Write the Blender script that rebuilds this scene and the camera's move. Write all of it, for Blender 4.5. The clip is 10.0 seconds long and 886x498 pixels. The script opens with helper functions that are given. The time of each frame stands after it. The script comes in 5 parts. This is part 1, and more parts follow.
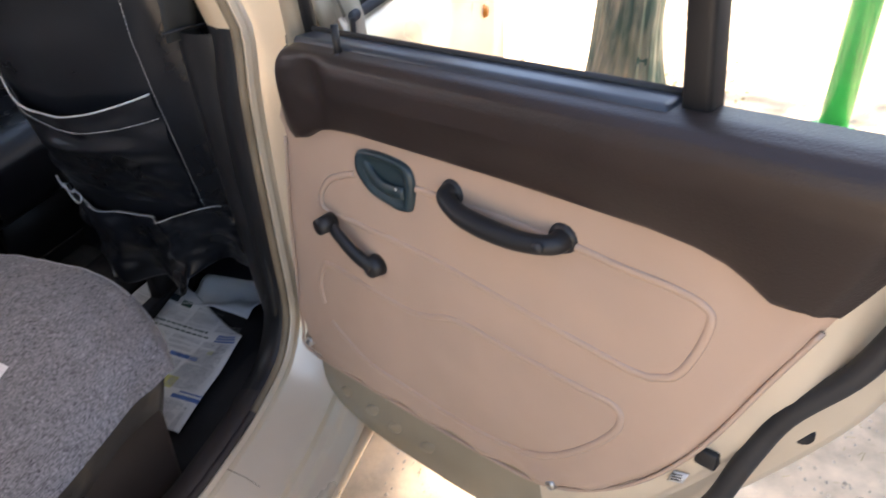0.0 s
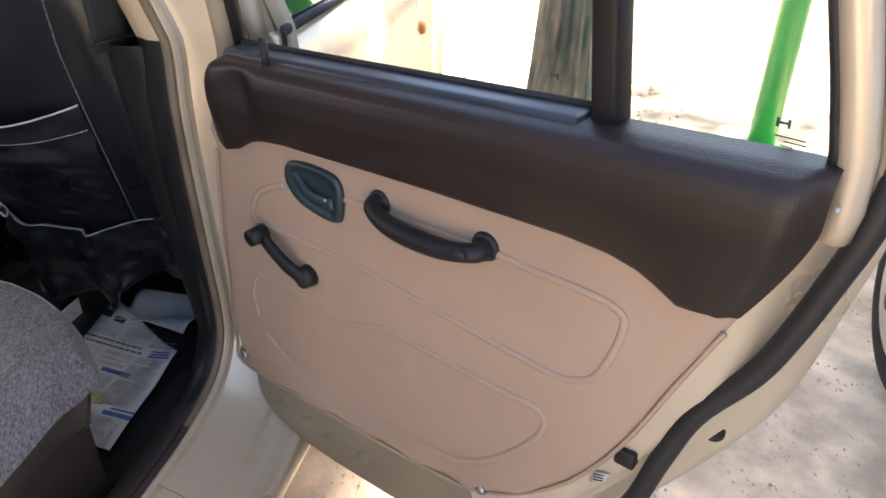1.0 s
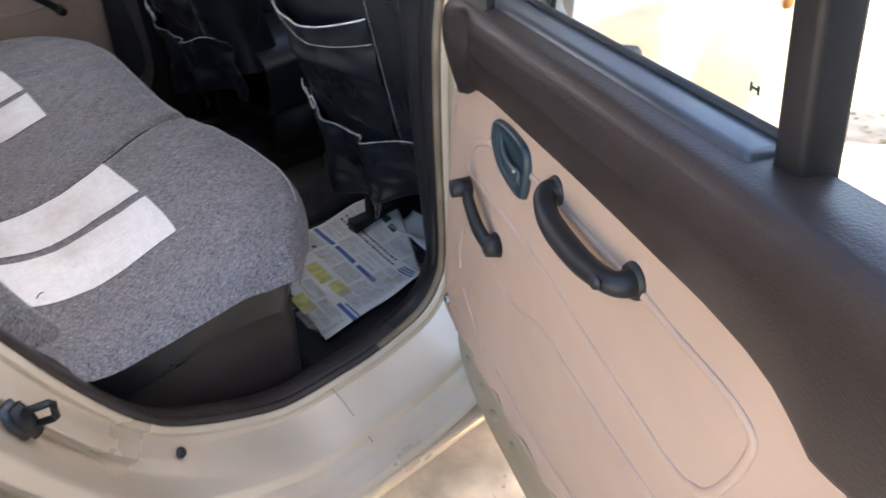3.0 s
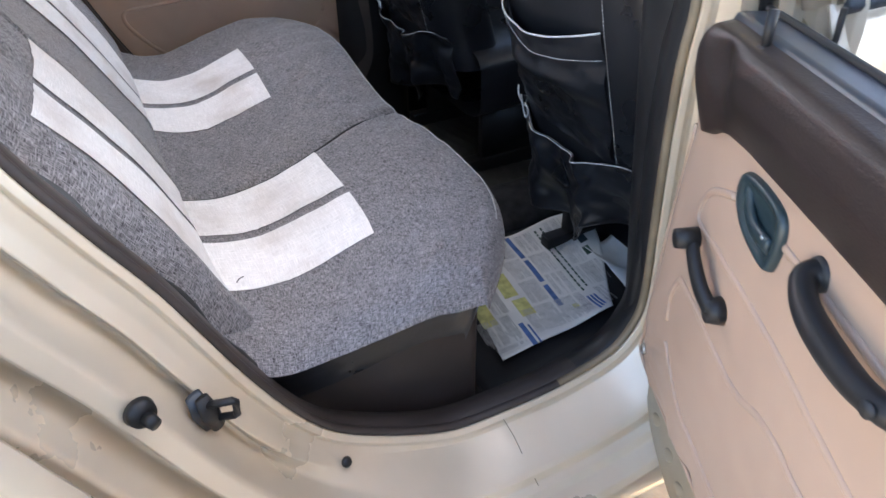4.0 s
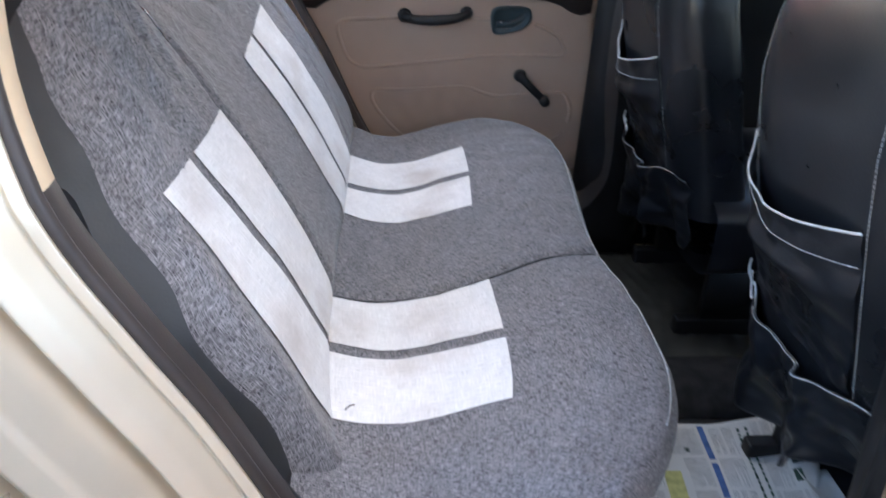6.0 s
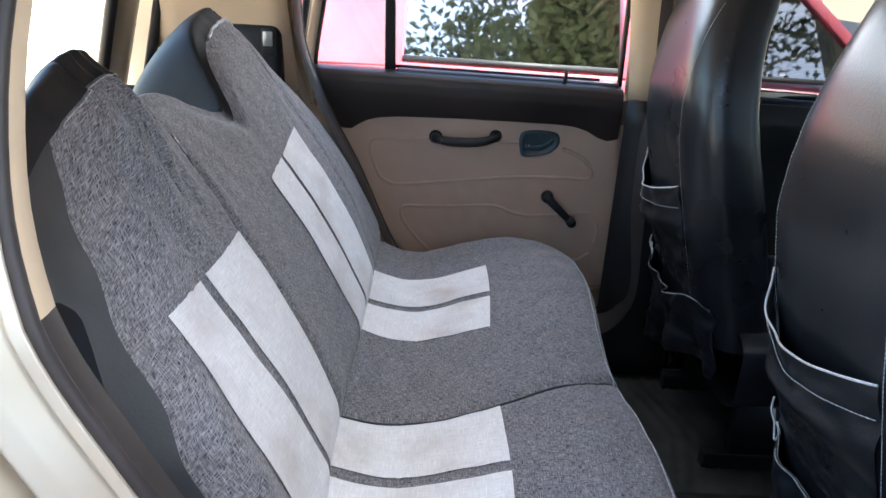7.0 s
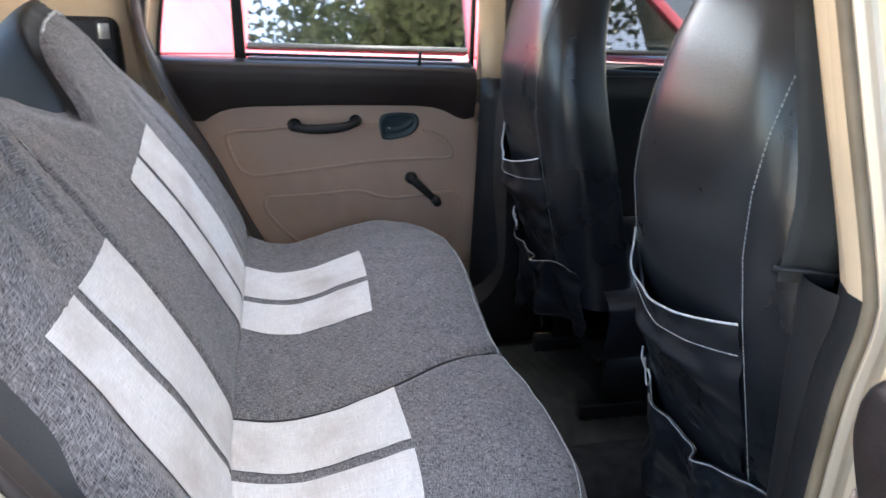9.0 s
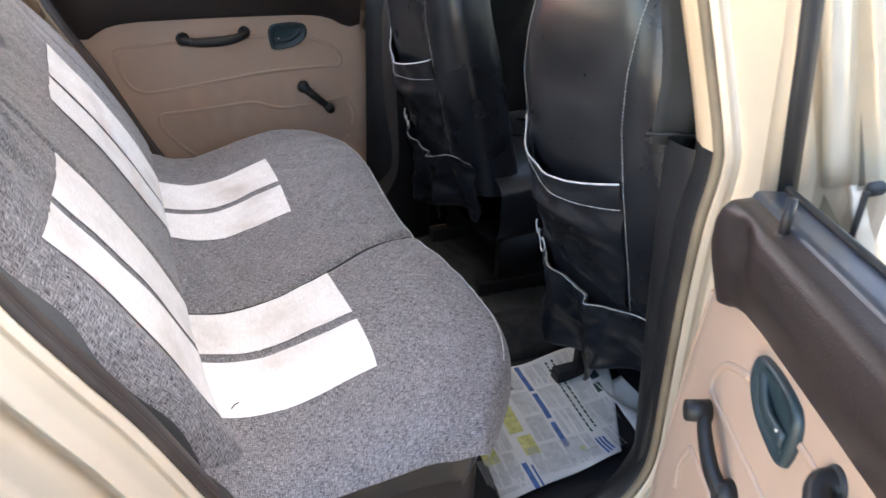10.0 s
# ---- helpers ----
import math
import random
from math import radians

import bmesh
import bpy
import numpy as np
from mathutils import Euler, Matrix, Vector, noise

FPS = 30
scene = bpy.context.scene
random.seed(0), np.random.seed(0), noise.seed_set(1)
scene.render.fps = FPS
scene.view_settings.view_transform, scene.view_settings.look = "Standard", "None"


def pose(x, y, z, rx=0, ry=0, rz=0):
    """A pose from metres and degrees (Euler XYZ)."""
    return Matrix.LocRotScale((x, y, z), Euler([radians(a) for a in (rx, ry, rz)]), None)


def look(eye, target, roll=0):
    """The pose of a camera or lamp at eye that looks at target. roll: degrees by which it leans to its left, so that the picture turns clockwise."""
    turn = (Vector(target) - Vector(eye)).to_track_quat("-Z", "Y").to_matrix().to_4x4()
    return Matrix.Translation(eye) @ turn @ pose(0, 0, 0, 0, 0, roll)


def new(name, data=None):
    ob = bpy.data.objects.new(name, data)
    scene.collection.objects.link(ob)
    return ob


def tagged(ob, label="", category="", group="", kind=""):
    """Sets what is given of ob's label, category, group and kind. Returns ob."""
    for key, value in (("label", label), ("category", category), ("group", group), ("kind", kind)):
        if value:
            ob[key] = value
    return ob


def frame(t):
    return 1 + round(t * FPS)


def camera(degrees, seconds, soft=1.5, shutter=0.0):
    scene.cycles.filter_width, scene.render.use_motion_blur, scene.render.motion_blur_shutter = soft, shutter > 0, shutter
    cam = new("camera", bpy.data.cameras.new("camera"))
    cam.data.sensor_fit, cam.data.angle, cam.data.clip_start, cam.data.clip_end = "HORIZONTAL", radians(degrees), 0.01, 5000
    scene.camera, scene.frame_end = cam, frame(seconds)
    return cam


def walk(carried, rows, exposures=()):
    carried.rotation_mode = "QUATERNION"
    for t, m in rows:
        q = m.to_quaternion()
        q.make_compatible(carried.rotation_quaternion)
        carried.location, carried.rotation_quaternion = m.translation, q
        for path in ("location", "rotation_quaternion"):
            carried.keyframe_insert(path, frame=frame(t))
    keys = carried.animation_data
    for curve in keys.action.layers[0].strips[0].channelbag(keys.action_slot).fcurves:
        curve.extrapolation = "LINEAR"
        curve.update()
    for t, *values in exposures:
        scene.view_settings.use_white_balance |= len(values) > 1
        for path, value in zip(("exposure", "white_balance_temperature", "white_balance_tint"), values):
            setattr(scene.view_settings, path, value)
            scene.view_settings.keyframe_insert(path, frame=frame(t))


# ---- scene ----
cam = camera(62.1, 10.0, shutter=0.35)
PATH = [
    (0, (-1.058, -1.152, 1.219), (0.546, -0.627, 0.147), -1.3),
    (0.5, (-1.08, -1.17, 1.213), (0.627, -0.745, 0.261), 0.7),
    (0.8, (-1.069, -1.18, 1.221), (0.605, -0.818, 0.188), 0.5),
    (1, (-1.069, -1.18, 1.221), (0.595, -0.781, 0.186), 0.8),
    (1.5, (-1.063, -1.168, 1.216), (0.576, -0.737, 0.154), 2.1),
    (2, (-0.98, -1.199, 1.198), (0.529, -0.482, 0.099), -1.0),
    (2.2, (-0.955, -1.221, 1.188), (0.503, -0.355, 0.127), -0.5),
    (3.3, (-0.86, -1.317, 1.204), (0.118, -0.038, 0.018), -0.1),
    (3.5, (-0.858, -1.298, 1.202), (0.031, 0.05, 0.022), -0.5),
    (4, (-0.848, -1.215, 1.199), (-0.127, 0.232, 0.022), -0.5),
    (4.5, (-0.824, -1.152, 1.19), (-0.117, 0.28, -0.013), 2.9),
    (5, (-0.779, -1.108, 1.193), (-0.3, 0.514, 0.126), 5.2),
    (5.5, (-0.713, -1.094, 1.189), (-0.433, 0.595, 0.155), 3.0),
    (6, (-0.702, -1.071, 1.186), (-0.556, 0.663, 0.199), 2.9),
    (6.2, (-0.677, -1.064, 1.195), (-0.619, 0.715, 0.284), 2.4),
    (7.3, (-0.663, -1.061, 1.215), (-0.631, 0.801, 0.485), 3.6),
    (7.5, (-0.667, -1.06, 1.211), (-0.595, 0.789, 0.451), 4.4),
    (8, (-0.67, -1.061, 1.201), (-0.537, 0.677, 0.22), 6.6),
    (8.5, (-0.674, -1.066, 1.215), (-0.456, 0.756, 0.42), 7.8),
    (9, (-0.7, -1.066, 1.216), (-0.285, 0.737, 0.455), 2.7),
    (9.5, (-0.765, -1.112, 1.213), (-0.178, 0.554, 0.275), 3.1),
    (10, (-0.817, -1.179, 1.237), (-0.086, 0.417, 0.28), 2.9),
]
walk(cam, [(t, look(eye, target, roll)) for t, eye, target, roll in PATH],
     exposures=[(0, 2.4, 7300, 16), (0.5, 2.15, 7300, 16), (1, 2.12, 7300, 16), (2, 2.4, 7200, 16), (3.3, 2.9, 6700, 11), (4.5, 3.05, 6600, 11), (5.5, 2.95, 6350, 9), (6, 3.05, 6250, 9), (7.3, 2.75, 6200, 6), (8, 3.05, 6500, 9), (8.5, 3.2, 6500, 9), (9, 3.0, 6400, 8), (10, 3.35, 7000, 11)])

# ---- light ----
SUN_EL, SUN_AZ = radians(58), radians(138)
world = bpy.data.worlds.new("sky")
scene.world = world
world.use_nodes = True
wn = world.node_tree.nodes
sky = wn.new("ShaderNodeTexSky")
sky.sky_type, sky.sun_disc = "NISHITA", False
sky.sun_elevation, sky.sun_rotation = SUN_EL, SUN_AZ
world.node_tree.links.new(sky.outputs[0], wn["Background"].inputs[0])
wn["Background"].inputs[1].default_value = 0.15
sun = new("sun", bpy.data.lights.new("sun", "SUN"))
sun.data.energy, sun.data.angle, sun.data.color = 4.6, radians(0.6), (1.0, 0.95, 0.87)
sdir = Vector((math.sin(SUN_AZ) * math.cos(SUN_EL), math.cos(SUN_AZ) * math.cos(SUN_EL), math.sin(SUN_EL)))
sun.matrix_world = look(sdir * 30, (0, 0, 0))

# added fill lamp in the open doorway, standing in for more sky light
doorway = new("doorway_fill", bpy.data.lights.new("doorway_fill", "AREA"))
doorway.data.shape, doorway.data.size, doorway.data.size_y = "RECTANGLE", 0.60, 0.30
doorway.data.energy, doorway.data.color = 0.07, (1.0, 0.985, 0.97)
doorway.data.spread = radians(70)
doorway.matrix_world = look((-0.60, -0.70, 1.24), (-0.76, -0.28, 0.60))

# added fill lamp at the far window, lifting the seats above plain sky light
window_fill_lamp = new("window_fill", bpy.data.lights.new("window_fill", "AREA"))
window_fill_lamp.data.shape, window_fill_lamp.data.size, window_fill_lamp.data.size_y = "RECTANGLE", 0.62, 0.16
window_fill_lamp.data.energy, window_fill_lamp.data.color = 0.30, (0.96, 0.98, 1.0)
window_fill_lamp.data.spread = radians(130)
window_fill_lamp.matrix_world = look((-0.58, 0.575, 1.30), (-0.62, -0.15, 0.60))

# ---- materials ----


def mat(name, color, rough=0.5, metal=0.0, spec=0.5, vary=0.1, scale=8.0, bump=0.0, bscale=200.0, coat=0.0, dark=None, stretch=None):
    """A plain surface with broad mottling and fine relief."""
    m = bpy.data.materials.new(name)
    m.use_nodes = True
    nt = m.node_tree
    b = nt.nodes["Principled BSDF"]
    b.inputs["Roughness"].default_value = rough
    b.inputs["Metallic"].default_value = metal
    b.inputs["Specular IOR Level"].default_value = spec
    b.inputs["Coat Weight"].default_value = coat
    b.inputs["Coat Roughness"].default_value = 0.08
    tc = nt.nodes.new("ShaderNodeTexCoord")
    n1 = nt.nodes.new("ShaderNodeTexNoise")
    n1.inputs["Scale"].default_value, n1.inputs["Detail"].default_value = scale, 6
    coords = tc.outputs["Object"]
    if stretch:
        mp = nt.nodes.new("ShaderNodeMapping")
        mp.inputs["Scale"].default_value = stretch
        nt.links.new(coords, mp.inputs["Vector"])
        coords = mp.outputs[0]
    nt.links.new(coords, n1.inputs["Vector"])
    ramp = nt.nodes.new("ShaderNodeValToRGB")
    lo = dark if dark else tuple(c * (1 - vary) for c in color)
    hi = color if dark else tuple(min(1, c * (1 + vary)) for c in color)
    ramp.color_ramp.elements[0].position, ramp.color_ramp.elements[1].position = 0.35, 0.65
    ramp.color_ramp.elements[0].color, ramp.color_ramp.elements[1].color = (*lo, 1), (*hi, 1)
    nt.links.new(n1.outputs["Fac"], ramp.inputs["Fac"])
    nt.links.new(ramp.outputs["Color"], b.inputs["Base Color"])
    rr = nt.nodes.new("ShaderNodeMapRange")
    rr.inputs["To Min"].default_value, rr.inputs["To Max"].default_value = max(0.02, rough - 0.08), min(1, rough + 0.08)
    nt.links.new(n1.outputs["Fac"], rr.inputs["Value"])
    nt.links.new(rr.outputs["Result"], b.inputs["Roughness"])
    if bump:
        n2 = nt.nodes.new("ShaderNodeTexNoise")
        n2.inputs["Scale"].default_value, n2.inputs["Detail"].default_value = bscale, 3
        nt.links.new(coords, n2.inputs["Vector"])
        bp = nt.nodes.new("ShaderNodeBump")
        bp.inputs["Strength"].default_value, bp.inputs["Distance"].default_value = bump, 0.002
        nt.links.new(n2.outputs["Fac"], bp.inputs["Height"])
        nt.links.new(bp.outputs["Normal"], b.inputs["Normal"])
    return m


def weave(name, light, dark, yarn=0.0012, slub=0.012, contrast=0.5, stain=None, relief=0.5):
    """Coarse melange cloth: slubby yarns crossing each other, laid along the sheet's own UV."""
    m = bpy.data.materials.new(name)
    m.use_nodes = True
    nt = m.node_tree
    b = nt.nodes["Principled BSDF"]
    b.inputs["Roughness"].default_value = 0.92
    b.inputs["Specular IOR Level"].default_value = 0.15
    b.inputs["Sheen Weight"].default_value = 0.2
    b.inputs["Sheen Roughness"].default_value = 0.4
    tc = nt.nodes.new("ShaderNodeTexCoord")

    def noise_at(scale, detail, rough):
        mp = nt.nodes.new("ShaderNodeMapping")
        mp.inputs["Scale"].default_value = scale
        nt.links.new(tc.outputs["UV"], mp.inputs["Vector"])
        n = nt.nodes.new("ShaderNodeTexNoise")
        n.inputs["Scale"].default_value, n.inputs["Detail"].default_value, n.inputs["Roughness"].default_value = 1.0, detail, rough
        nt.links.new(mp.outputs[0], n.inputs["Vector"])
        return n.outputs["Fac"]

    def maths(op, a, c):
        n = nt.nodes.new("ShaderNodeMath")
        n.operation = op
        for i, q in enumerate((a, c)):
            if isinstance(q, float):
                n.inputs[i].default_value = q
            else:
                nt.links.new(q, n.inputs[i])
        return n.outputs[0]

    warp = noise_at((1 / yarn, 1 / slub, 1), 1, 0.5)
    weft = noise_at((1 / slub, 1 / yarn, 1), 1, 0.5)
    patch = noise_at((26.0, 26.0, 1), 4, 0.6)
    broad = noise_at((90.0, 22.0, 1), 3, 0.5)
    yarns = maths("MAXIMUM", warp, weft)
    tone = maths("ADD", yarns, maths("MULTIPLY", maths("ADD", patch, broad), 0.11))
    ramp = nt.nodes.new("ShaderNodeValToRGB")
    mid, half = 0.685, 0.2 * (1 - contrast)
    ramp.color_ramp.elements[0].position, ramp.color_ramp.elements[1].position = mid - half, mid + half
    ramp.color_ramp.elements[0].color, ramp.color_ramp.elements[1].color = (*dark, 1), (*light, 1)
    nt.links.new(tone, ramp.inputs["Fac"])
    out = ramp.outputs["Color"]
    if stain:
        sn = nt.nodes.new("ShaderNodeTexNoise")
        sn.inputs["Scale"].default_value, sn.inputs["Detail"].default_value = 9, 4
        nt.links.new(tc.outputs["Object"], sn.inputs["Vector"])
        sr = nt.nodes.new("ShaderNodeMapRange")
        sr.inputs["From Min"].default_value, sr.inputs["From Max"].default_value, sr.inputs["To Max"].default_value = 0.48, 0.75, 0.65
        nt.links.new(sn.outputs["Fac"], sr.inputs["Value"])
        mix = nt.nodes.new("ShaderNodeMixRGB")
        mix.inputs["Color2"].default_value = (*stain, 1)
        nt.links.new(sr.outputs["Result"], mix.inputs["Fac"])
        nt.links.new(out, mix.inputs["Color1"])
        out = mix.outputs["Color"]
    nt.links.new(out, b.inputs["Base Color"])
    bp = nt.nodes.new("ShaderNodeBump")
    bp.inputs["Strength"].default_value, bp.inputs["Distance"].default_value = relief, 0.0012
    nt.links.new(yarns, bp.inputs["Height"])
    nt.links.new(bp.outputs["Normal"], b.inputs["Normal"])
    return m


def glass(name, tint=(0.95, 0.97, 0.97), clear=0.93):
    m = bpy.data.materials.new(name)
    m.use_nodes = True
    nt = m.node_tree
    nt.nodes.remove(nt.nodes["Principled BSDF"])
    tr = nt.nodes.new("ShaderNodeBsdfTransparent")
    tr.inputs[0].default_value = (*tint, 1)
    gl = nt.nodes.new("ShaderNodeBsdfGlossy")
    gl.inputs["Roughness"].default_value = 0.02
    fr = nt.nodes.new("ShaderNodeLayerWeight")
    pw = nt.nodes.new("ShaderNodeMath")
    pw.operation = "POWER"
    pw.inputs[1].default_value = 4.0
    nt.links.new(fr.outputs["Facing"], pw.inputs[0])
    mr = nt.nodes.new("ShaderNodeMapRange")
    mr.inputs["To Min"].default_value, mr.inputs["To Max"].default_value = 1 - clear, 0.7
    nt.links.new(pw.outputs[0], mr.inputs["Value"])
    mx = nt.nodes.new("ShaderNodeMixShader")
    nt.links.new(mr.outputs["Result"], mx.inputs[0])
    nt.links.new(tr.outputs[0], mx.inputs[1])
    nt.links.new(gl.outputs[0], mx.inputs[2])
    nt.links.new(mx.outputs[0], nt.nodes["Material Output"].inputs[0])
    return m


PAINT = mat("champagne_paint", (0.69, 0.585, 0.445), 0.30, 0.33, 0.5, 0.05, 5, coat=0.12, dark=(0.61, 0.51, 0.38))
# darker copy of PAINT, the lower door's dust and shade in its colour
PAINT_DARK = mat("darkened_champagne_paint", (0.27, 0.23, 0.165), 0.45, 0.25, 0.4, 0.14, 6, 0.05, 300, coat=0.1)
VINYL = mat("beige_vinyl", (0.420, 0.298, 0.222), 0.46, 0, 0.4, 0.07, 3.5, 0.06, 500)
PAD = mat("brown_leatherette", (0.025, 0.0175, 0.0155), 0.40, 0, 0.36, 0.12, 10, 0.22, 420)
BROWN = mat("brown_plastic", (0.042, 0.032, 0.028), 0.5, 0, 0.4, 0.15, 12, 0.1, 300)
RUBBER = mat("black_rubber", (0.019, 0.019, 0.020), 0.55, 0, 0.4, 0.2, 20, 0.08, 200)
STRIP = mat("grey_black_rubber_strip", (0.030, 0.036, 0.045), 0.34, 0, 0.5, 0.15, 15)
BLACK = mat("black_plastic", (0.014, 0.0135, 0.014), 0.45, 0, 0.35, 0.2, 15, 0.05, 400)
TEAL = mat("dark_teal_plastic", (0.022, 0.040, 0.046), 0.36, 0, 0.5, 0.15, 15, 0.04, 500)
LEATHER = mat("black_leatherette", (0.0115, 0.0125, 0.0150), 0.29, 0, 0.55, 0.2, 9, 0.12, 350)
CAP = mat("soft_black_leatherette", (0.011, 0.0115, 0.013), 0.5, 0, 0.22, 0.2, 9, 0.2, 300)
SLATE = mat("worn_slate_leatherette", (0.030, 0.032, 0.035), 0.5, 0, 0.5, 0.2, 9, 0.15, 300)
TAN = mat("tan_rubber", (0.20, 0.15, 0.095), 0.5, 0, 0.4, 0.15, 20, 0.05, 200)
CARPET = mat("black_carpet", (0.026, 0.025, 0.025), 0.9, 0, 0.2, 0.35, 30, 0.5, 700)
MATTING = mat("grey_rubber_mat", (0.045, 0.045, 0.040), 0.6, 0, 0.4, 0.3, 18, 0.2, 300)
CLOTH = weave("grey_melange_cloth", (0.35, 0.335, 0.345), (0.034, 0.033, 0.036), 0.0013, 0.0085, 0.02)
PALE = weave("pale_grey_cloth", (0.84, 0.82, 0.815), (0.62, 0.605, 0.595), 0.0016, 0.02, 0.0, stain=(0.42, 0.36, 0.32), relief=0.25)
BELT = mat("charcoal_webbing", (0.036, 0.037, 0.036), 0.75, 0, 0.3, 0.15, 20, 0.3, 900)
PIPING = mat("white_piping", (0.55, 0.55, 0.54), 0.5, 0, 0.4, 0.12, 60)
THREAD = mat("pale_stitch_thread", (0.40, 0.40, 0.39), 0.7, 0, 0.3, 0.4, 300)
CHROME = mat("worn_steel", (0.45, 0.44, 0.42), 0.35, 0.9, 0.5, 0.2, 40)
BEIGE = mat("beige_plastic", (0.62, 0.46, 0.30), 0.5, 0, 0.4, 0.06, 8, 0.06, 400)
GLASS = glass("clear_window_glass", clear=0.96)
SMOKED = glass("smoked_window_glass", (0.03, 0.034, 0.038), 0.38)
# tint added to hold back light through windscreen and front windows; reflection raised
DIM_GLASS = glass("dimmed_window_glass", (0.22, 0.23, 0.23), 0.72)
PAPER = mat("newsprint", (0.70, 0.69, 0.665), 0.85, 0, 0.2, 0.06, 10, 0.05, 60)
INK = mat("grey_print", (0.42, 0.42, 0.415), 0.85, 0, 0.2, 0.25, 90)
INK_BLUE = mat("blue_print", (0.09, 0.16, 0.36), 0.85, 0, 0.2, 0.2, 60)
INK_YELLOW = mat("yellow_print", (0.56, 0.54, 0.22), 0.85, 0, 0.2, 0.2, 60)
INK_DARK = mat("dark_green_print", (0.05, 0.09, 0.07), 0.85, 0, 0.2, 0.4, 60)
SAND = mat("dry_sandy_soil", (0.74, 0.565, 0.385), 0.95, 0, 0.1, 0.26, 9, 1.0, 70)
ASPHALT = mat("worn_asphalt", (0.10, 0.105, 0.115), 0.85, 0, 0.3, 0.2, 6, 0.4, 150)
STONE = mat("pale_stone", (0.62, 0.50, 0.37), 0.9, 0, 0.2, 0.25, 30, 0.3, 100)
LITTER = mat("dry_leaf_litter", (0.46, 0.34, 0.18), 0.9, 0, 0.2, 0.4, 20)
BARK = mat("tree_bark", (0.22, 0.20, 0.155), 0.95, 0, 0.1, 0.3, 14, 1.0, 50, dark=(0.055, 0.085, 0.072), stretch=(1, 1, 0.3))
LEAF = mat("green_leaf", (0.055, 0.08, 0.045), 0.6, 0, 0.3, 0.3, 5)
GREEN = mat("green_gloss_paint", (0.02, 0.40, 0.09), 0.35, 0, 0.5, 0.12, 5, coat=0.3)
ORANGE = mat("orange_lens", (0.75, 0.24, 0.03), 0.2, 0, 0.5, 0.1, 30)
RED = mat("red_car_paint", (0.50, 0.10, 0.125), 0.3, 0.0, 0.5, 0.08, 3, coat=0.8, dark=(0.42, 0.06, 0.08))
BLUE = mat("blue_cloth", (0.05, 0.09, 0.33), 0.7, 0, 0.3, 0.2, 10)
GREYCAR = mat("grey_car_paint", (0.22, 0.225, 0.23), 0.3, 0.4, 0.5, 0.05, 3, coat=0.6)
SILVER = mat("silver_wheel_paint", (0.55, 0.55, 0.56), 0.35, 0.7, 0.5, 0.08, 20)
TYRE = mat("tyre_rubber", (0.022, 0.021, 0.022), 0.85, 0, 0.3, 0.3, 15, 0.2, 80)
LINER = mat("beige_headliner", (0.48, 0.43, 0.37), 0.95, 0, 0.1, 0.06, 8, 0.2, 400)
DARKLENS = mat("red_lamp_lens", (0.45, 0.02, 0.02), 0.25, 0, 0.5, 0.1, 20)

# ---- builders ----


def thing(name, label, category, m=None, group="", kind=""):
    ob = new(name)
    if m is not None:
        ob.matrix_basis = m
    return tagged(ob, label, category, group, kind)


def part(name, bm, material, parent, label="", smooth=True, solid=0.0, off=-1.0, bevel=0.0):
    me = bpy.data.meshes.new(name)
    bmesh.ops.recalc_face_normals(bm, faces=bm.faces)
    bm.to_mesh(me)
    bm.free()
    if smooth:
        for p in me.polygons:
            p.use_smooth = True
    me.materials.append(material)
    ob = new(name, me)
    ob.parent = parent
    if label:
        ob["label"] = label
    if solid:
        s = ob.modifiers.new("thickness", "SOLIDIFY")
        s.thickness, s.offset = solid, off
    if bevel:
        s = ob.modifiers.new("edges", "BEVEL")
        s.width, s.segments, s.limit_method, s.angle_limit = bevel, 3, "ANGLE", radians(35)
    return ob


def surf(fn, nu, nv, closed_u=False, closed_v=False):
    """A sheet of nu by nv cells; fn takes 0..1, 0..1. Its UV runs in metres along both ways."""
    bm = bmesh.new()
    cu, cv = nu if closed_u else nu + 1, nv if closed_v else nv + 1
    g = [[bm.verts.new(fn(i / nu, j / nv)) for j in range(cv)] for i in range(cu)]
    mi, mj = cu // 2, cv // 2
    lu, lv = [0.0], [0.0]
    for i in range(nu):
        lu.append(lu[-1] + (g[(i + 1) % cu][mj].co - g[i][mj].co).length)
    for j in range(nv):
        lv.append(lv[-1] + (g[mi][(j + 1) % cv].co - g[mi][j].co).length)
    uv = bm.loops.layers.uv.new("cloth")
    for i in range(nu):
        for j in range(nv):
            a, b = (i + 1) % cu if closed_u else i + 1, (j + 1) % cv if closed_v else j + 1
            f = bm.faces.new((g[i][j], g[a][j], g[a][b], g[i][b]))
            for loop, (p, q) in zip(f.loops, ((i, j), (i + 1, j), (i + 1, j + 1), (i, j + 1))):
                loop[uv].uv = (lu[p], lv[q])
    return bm


def smooth_line(pts, n=6, closed=False):
    """Points on a smooth curve through the given ones."""
    p = [Vector(q) for q in pts]
    out = []
    k = len(p)
    for i in range(k if closed else k - 1):
        a, b = p[(i - 1) % k] if closed or i else p[0], p[i]
        c, d = p[(i + 1) % k], p[(i + 2) % k] if closed or i + 2 < k else p[-1]
        for s in range(n):
            t = s / n
            out.append(0.5 * (2 * b + (c - a) * t + (2 * a - 5 * b + 4 * c - d) * t * t + (3 * b - a - 3 * c + d) * t ** 3))
    if not closed:
        out.append(p[-1])
    return out


